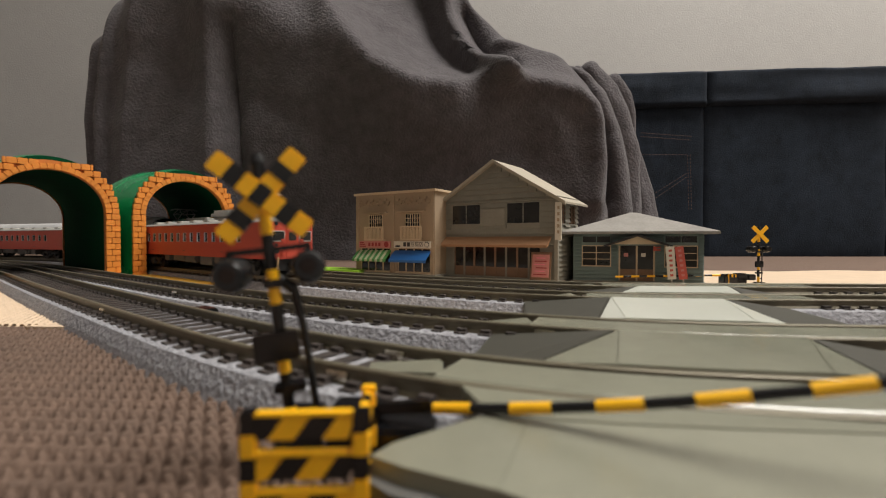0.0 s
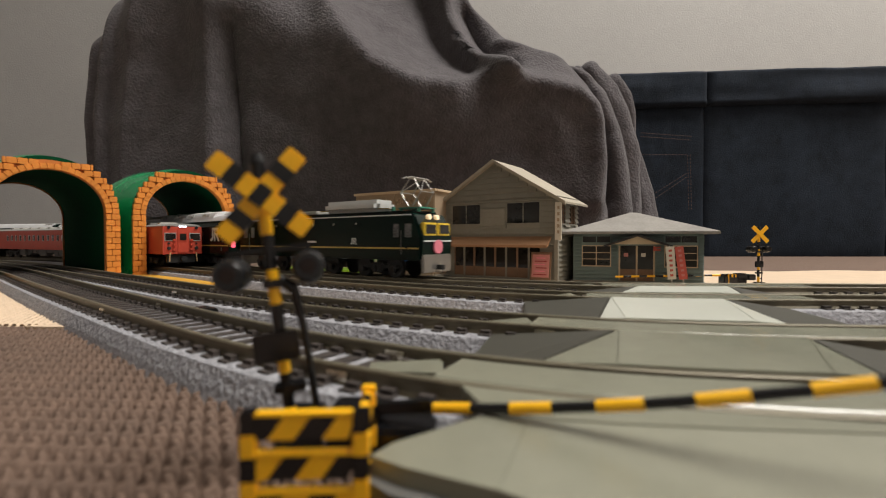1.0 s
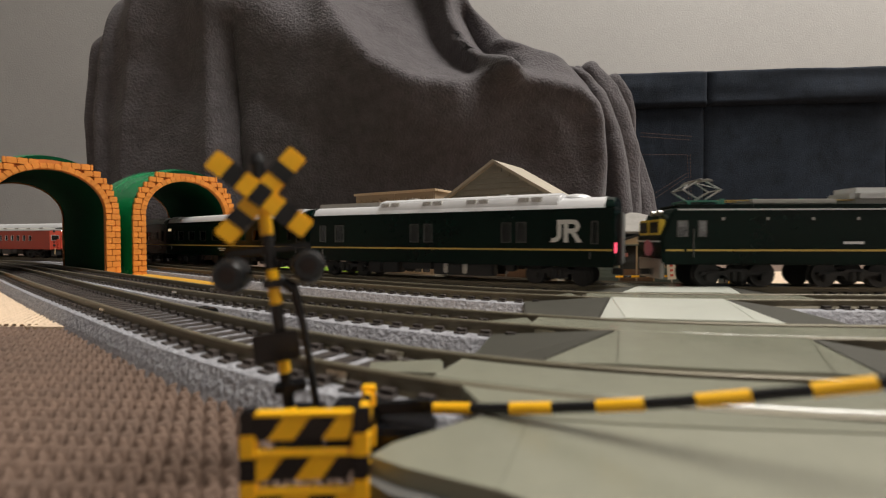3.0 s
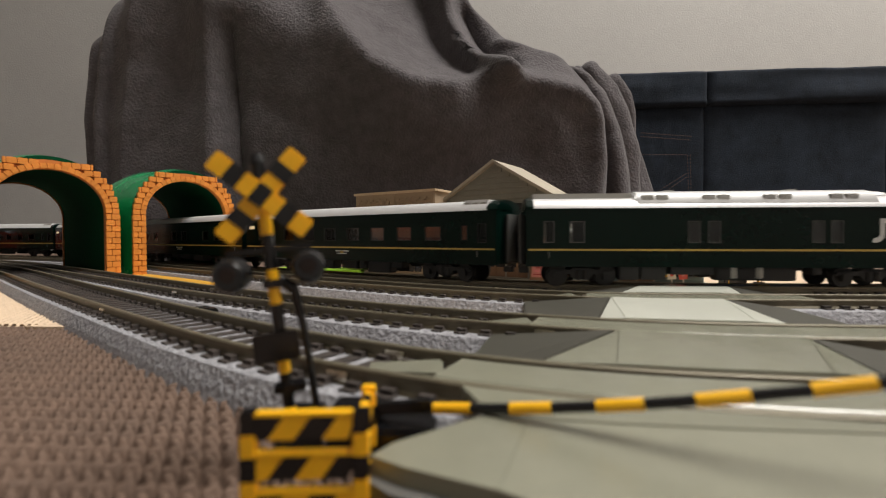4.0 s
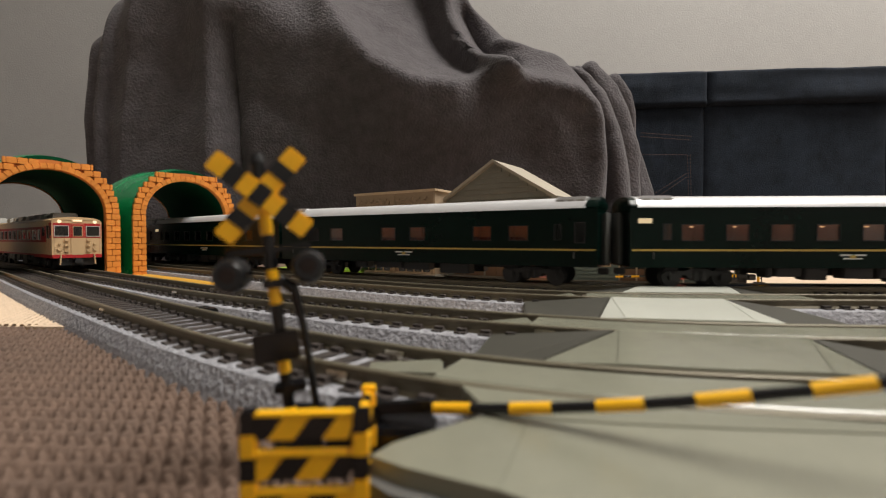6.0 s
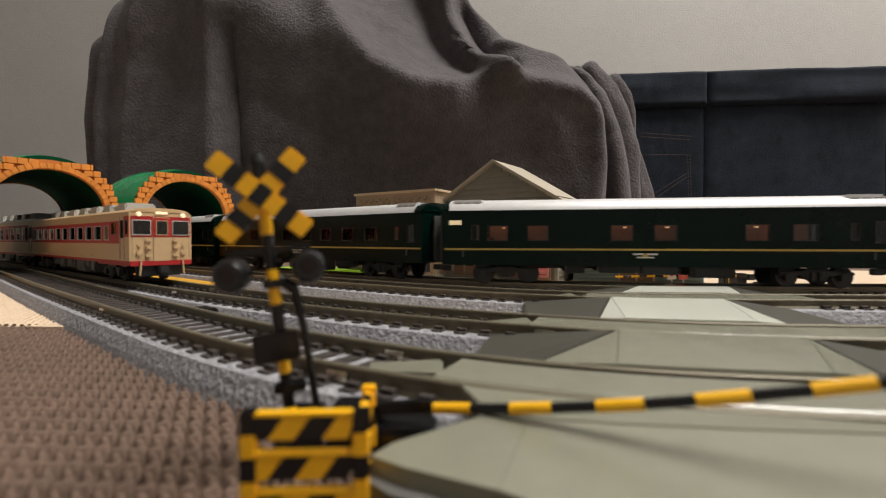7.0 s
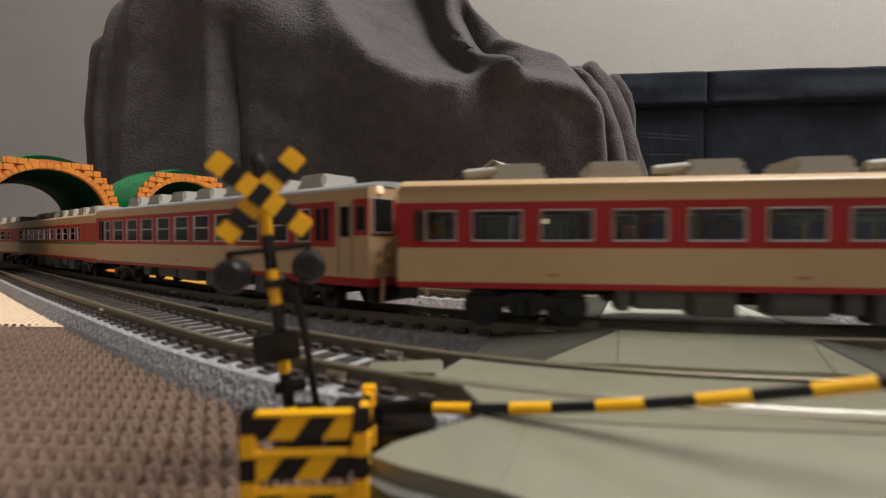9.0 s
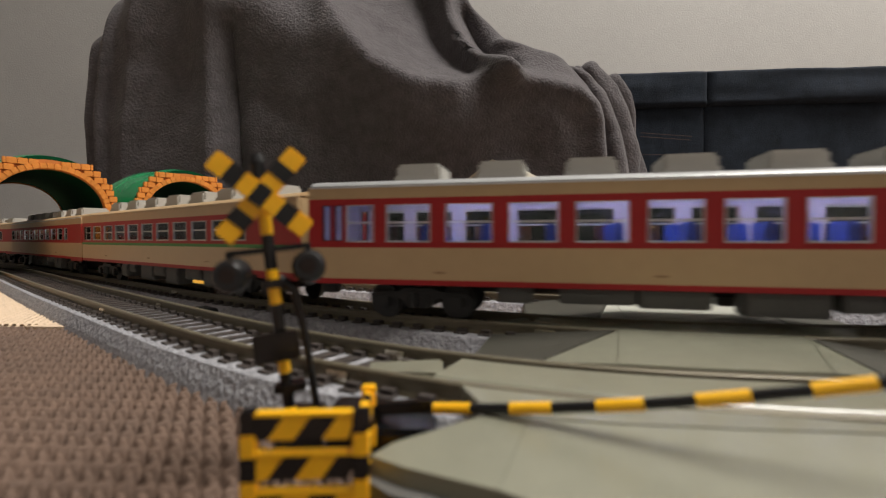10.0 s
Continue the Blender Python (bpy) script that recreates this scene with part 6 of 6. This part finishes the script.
            cyl(bm, (fx + 0.6 * e, y, zb - 3.5), (fx + 0.6 * e, y * 0.94, zb + 0.8), 0.3, n=8)
            part("step_bar", bm, M_CREAM, t)
            for k, dz in enumerate((7.9, 10.4, 12.6)):
                xa, xb = sorted((fx, fx + e * (0.7 + 0.2 * (k % 2))))
                bx("jumper_socket", (xa, xb, y * 0.62 - 0.8, y * 0.62 + 0.8, dz, dz + 1.1), body_m, t, "", 0.2)
        bx("sign_lamp", (fx - 0.2, fx + 0.4, -1.7, 1.7, zs - 0.3, zs + 0.5), M_LAMPC if not cream else M_LAMPW, t, "lit destination sign", 0.1)
        bx("pilot", (fx - e * 2.2 - 1.0, fx - e * 2.2 + 1.0, -6.5, 6.5, 2.0, zb), M_UNDER, t, "", 0.4)
        bx("coupler_head", (fx - 0.5, fx + 0.5 + e * 1.6, -1.4, 1.4, 3.0, 5.2), M_UNDER, t, "", 0.3)
    spots = [43 - 14.7 * k for k in range(7)] if cream else [-L * 0.4 + L * 0.76 * k / 7 for k in range(8)]
    for k, x in enumerate(spots):
        hl, hh, wd = (4.0, 3.2 if lit == "lit" else 2.8, 4.6) if cream else (2.4, 1.3, 4.4)
        zt = hs["zt"]
        c = bx("roof_cooler", (x - hl, x + hl, -wd, wd, zt - 0.5, zt + hh - 0.4), M_GREYBOX, t, "grey roof cooler", 0.55 if cream else 0.5)
        if cream:
            bx("cooler_skirt", (x - hl - 0.25, x + hl + 0.25, -wd - 0.25, wd + 0.25, zt - 0.5, zt + 0.7), M_GREYBOX, c, "", 0.2)
            if lit != "lit" and k % 2 == 0:
                bm = bmesh.new()
                cyl(bm, (x - hl - 4.8, -wd + 1.0, zt + 0.9), (x - hl + 0.4, -wd + 1.0, zt + 1.3), 0.8, n=12)
                part("exhaust_pipe", bm, M_GREYBOX, c, "", 0.15, True)
    bx("gangway", (-L / 2 - 1.4, -L / 2 + 0.2, -3.2, 3.2, zb, zs - 1), M_UNDERG, t, bevel=0.4)
    for x in (-L * 0.345, L * 0.345):
        bogie(t, x, 13, 2.8)
    under_boxes(t, L, zb, seed, M_UNDERG, 0.24)
    couplers(t, L)
    return t


LOCO = locomotive()
COACHES = [coach("deep green baggage van with silver roof and white mark", "van", 1)]
for k in range(6):
    COACHES.append(coach("deep green sleeping coach with silver roof and amber windows", "lounge" if k % 3 == 1 else "sleeper", k + 2))
LC = 128.0
CREAMS = [railcar("cream and crimson diesel railcar with a cab at the front", "cream", LC, True, "", 2),
          railcar("cream and crimson railcar with lit windows and blue seats", "cream", LC, True, "lit", 3,
                  heights=dict(zb=5.8, zs=22.6, zt=24.1, w0=13.0, w1=19.4, band0=12.1, band1=20.5)),
          railcar("cream and crimson railcar with a thin green line", "cream", LC, False, "lit", 4, green_line=True),
          railcar("cream and crimson railcar with lit windows", "cream", LC, False, "lit", 5),
          railcar("cream and crimson railcar with dark windows", "cream", LC, False, "", 6),
          railcar("cream and crimson railcar at the rear of the train", "cream", LC, False, "", 8, cab_rear=True)]
RH = dict(zb=6.4, zs=19.6, zt=21.2, w0=12.4, w1=16.4, band0=12, band1=18)
REDS = [railcar("plain vermilion diesel railcar with a cab at its end", "red", 124.0, True, "cool", 3, heights=RH),
        railcar("plain vermilion diesel railcar with lit windows", "red", 124.0, False, "cool", 5, heights=RH),
        railcar("plain vermilion diesel railcar with lit windows", "red", 124.0, False, "cool", 7, heights=RH),
        railcar("plain vermilion diesel railcar leading the train", "red", 124.0, False, "cool", 9, heights=RH, cab_rear=True)]


def car_pose(track, s_front, length, pivot=0.345):
    """A car whose front end is s_front along the track, carried on its two pivots."""
    mid = s_front + length / 2
    (a, _), (b, _) = on(track, mid - pivot * length), on(track, mid + pivot * length)
    c, d = (a + b) / 2, a - b
    return pose(c[0] * MM, c[1] * MM, RAIL_Z * MM, 0, 0, math.degrees(math.atan2(d[1], d[0])))


GREEN_RUN = [(0, 1500), (0.5, 1454.5), (1.0, 1408.5), (1.5, 1363), (1.8, 1335.8), (2.2, 1301.5), (2.7, 1260), (3.8, 1167.5), (4.5, 1111),
             (5.0, 1070), (5.7, 1016.5), (6.8, 932.5), (7.2, 902.5), (7.5, 880), (8.0, 840.5), (8.3, 816.5), (10.0, 685)]
CREAM_RUN = [(0, 2080), (4.0, 1702), (4.5, 1652), (5.0, 1599), (5.5, 1549), (5.7, 1531), (6.8, 1435), (7.2, 1388), (7.7, 1330), (8.0, 1291), (8.2, 1270), (8.4, 1250.5), (8.6, 1228), (9.0, 1180), (9.4, 1137), (9.6, 1117), (10.0, 1063.5)]
RED_RUN = [(0, 1371), (0.5, 1418), (1.0, 1464), (2.5, 1602), (10, 2298)]


def along(run, t):
    return float(np.interp(t, [r[0] for r in run], [r[1] for r in run]))


def eased(run, t):
    """The run, its corners rounded."""
    return sum(along(run, min(10, max(0, t + k * 0.06))) * w for k, w in zip(range(-2, 3), (1, 2, 3, 2, 1))) / 9


def motions():
    times = [k * 0.25 for k in range(41)]
    for i, car in enumerate([LOCO] + COACHES):
        length = (106.0, VAN_L)[i] if i < 2 else COACH_L
        lead = (-99.5, 15.9)[i] if i < 2 else 129.5 * (i - 1) + 2.1
        walk(car, [(t, car_pose("d", eased(GREEN_RUN, t) + lead, length)) for t in times])
    for i, car in enumerate(CREAMS):
        walk(car, [(t, car_pose("b", eased(CREAM_RUN, t) + 131.0 * i, 128.0)) for t in times])
    for i, car in enumerate(REDS):
        walk(car, [(t, car_pose("c", eased(RED_RUN, t) + 126.5 * i, 124.0)) for t in times])


motions()
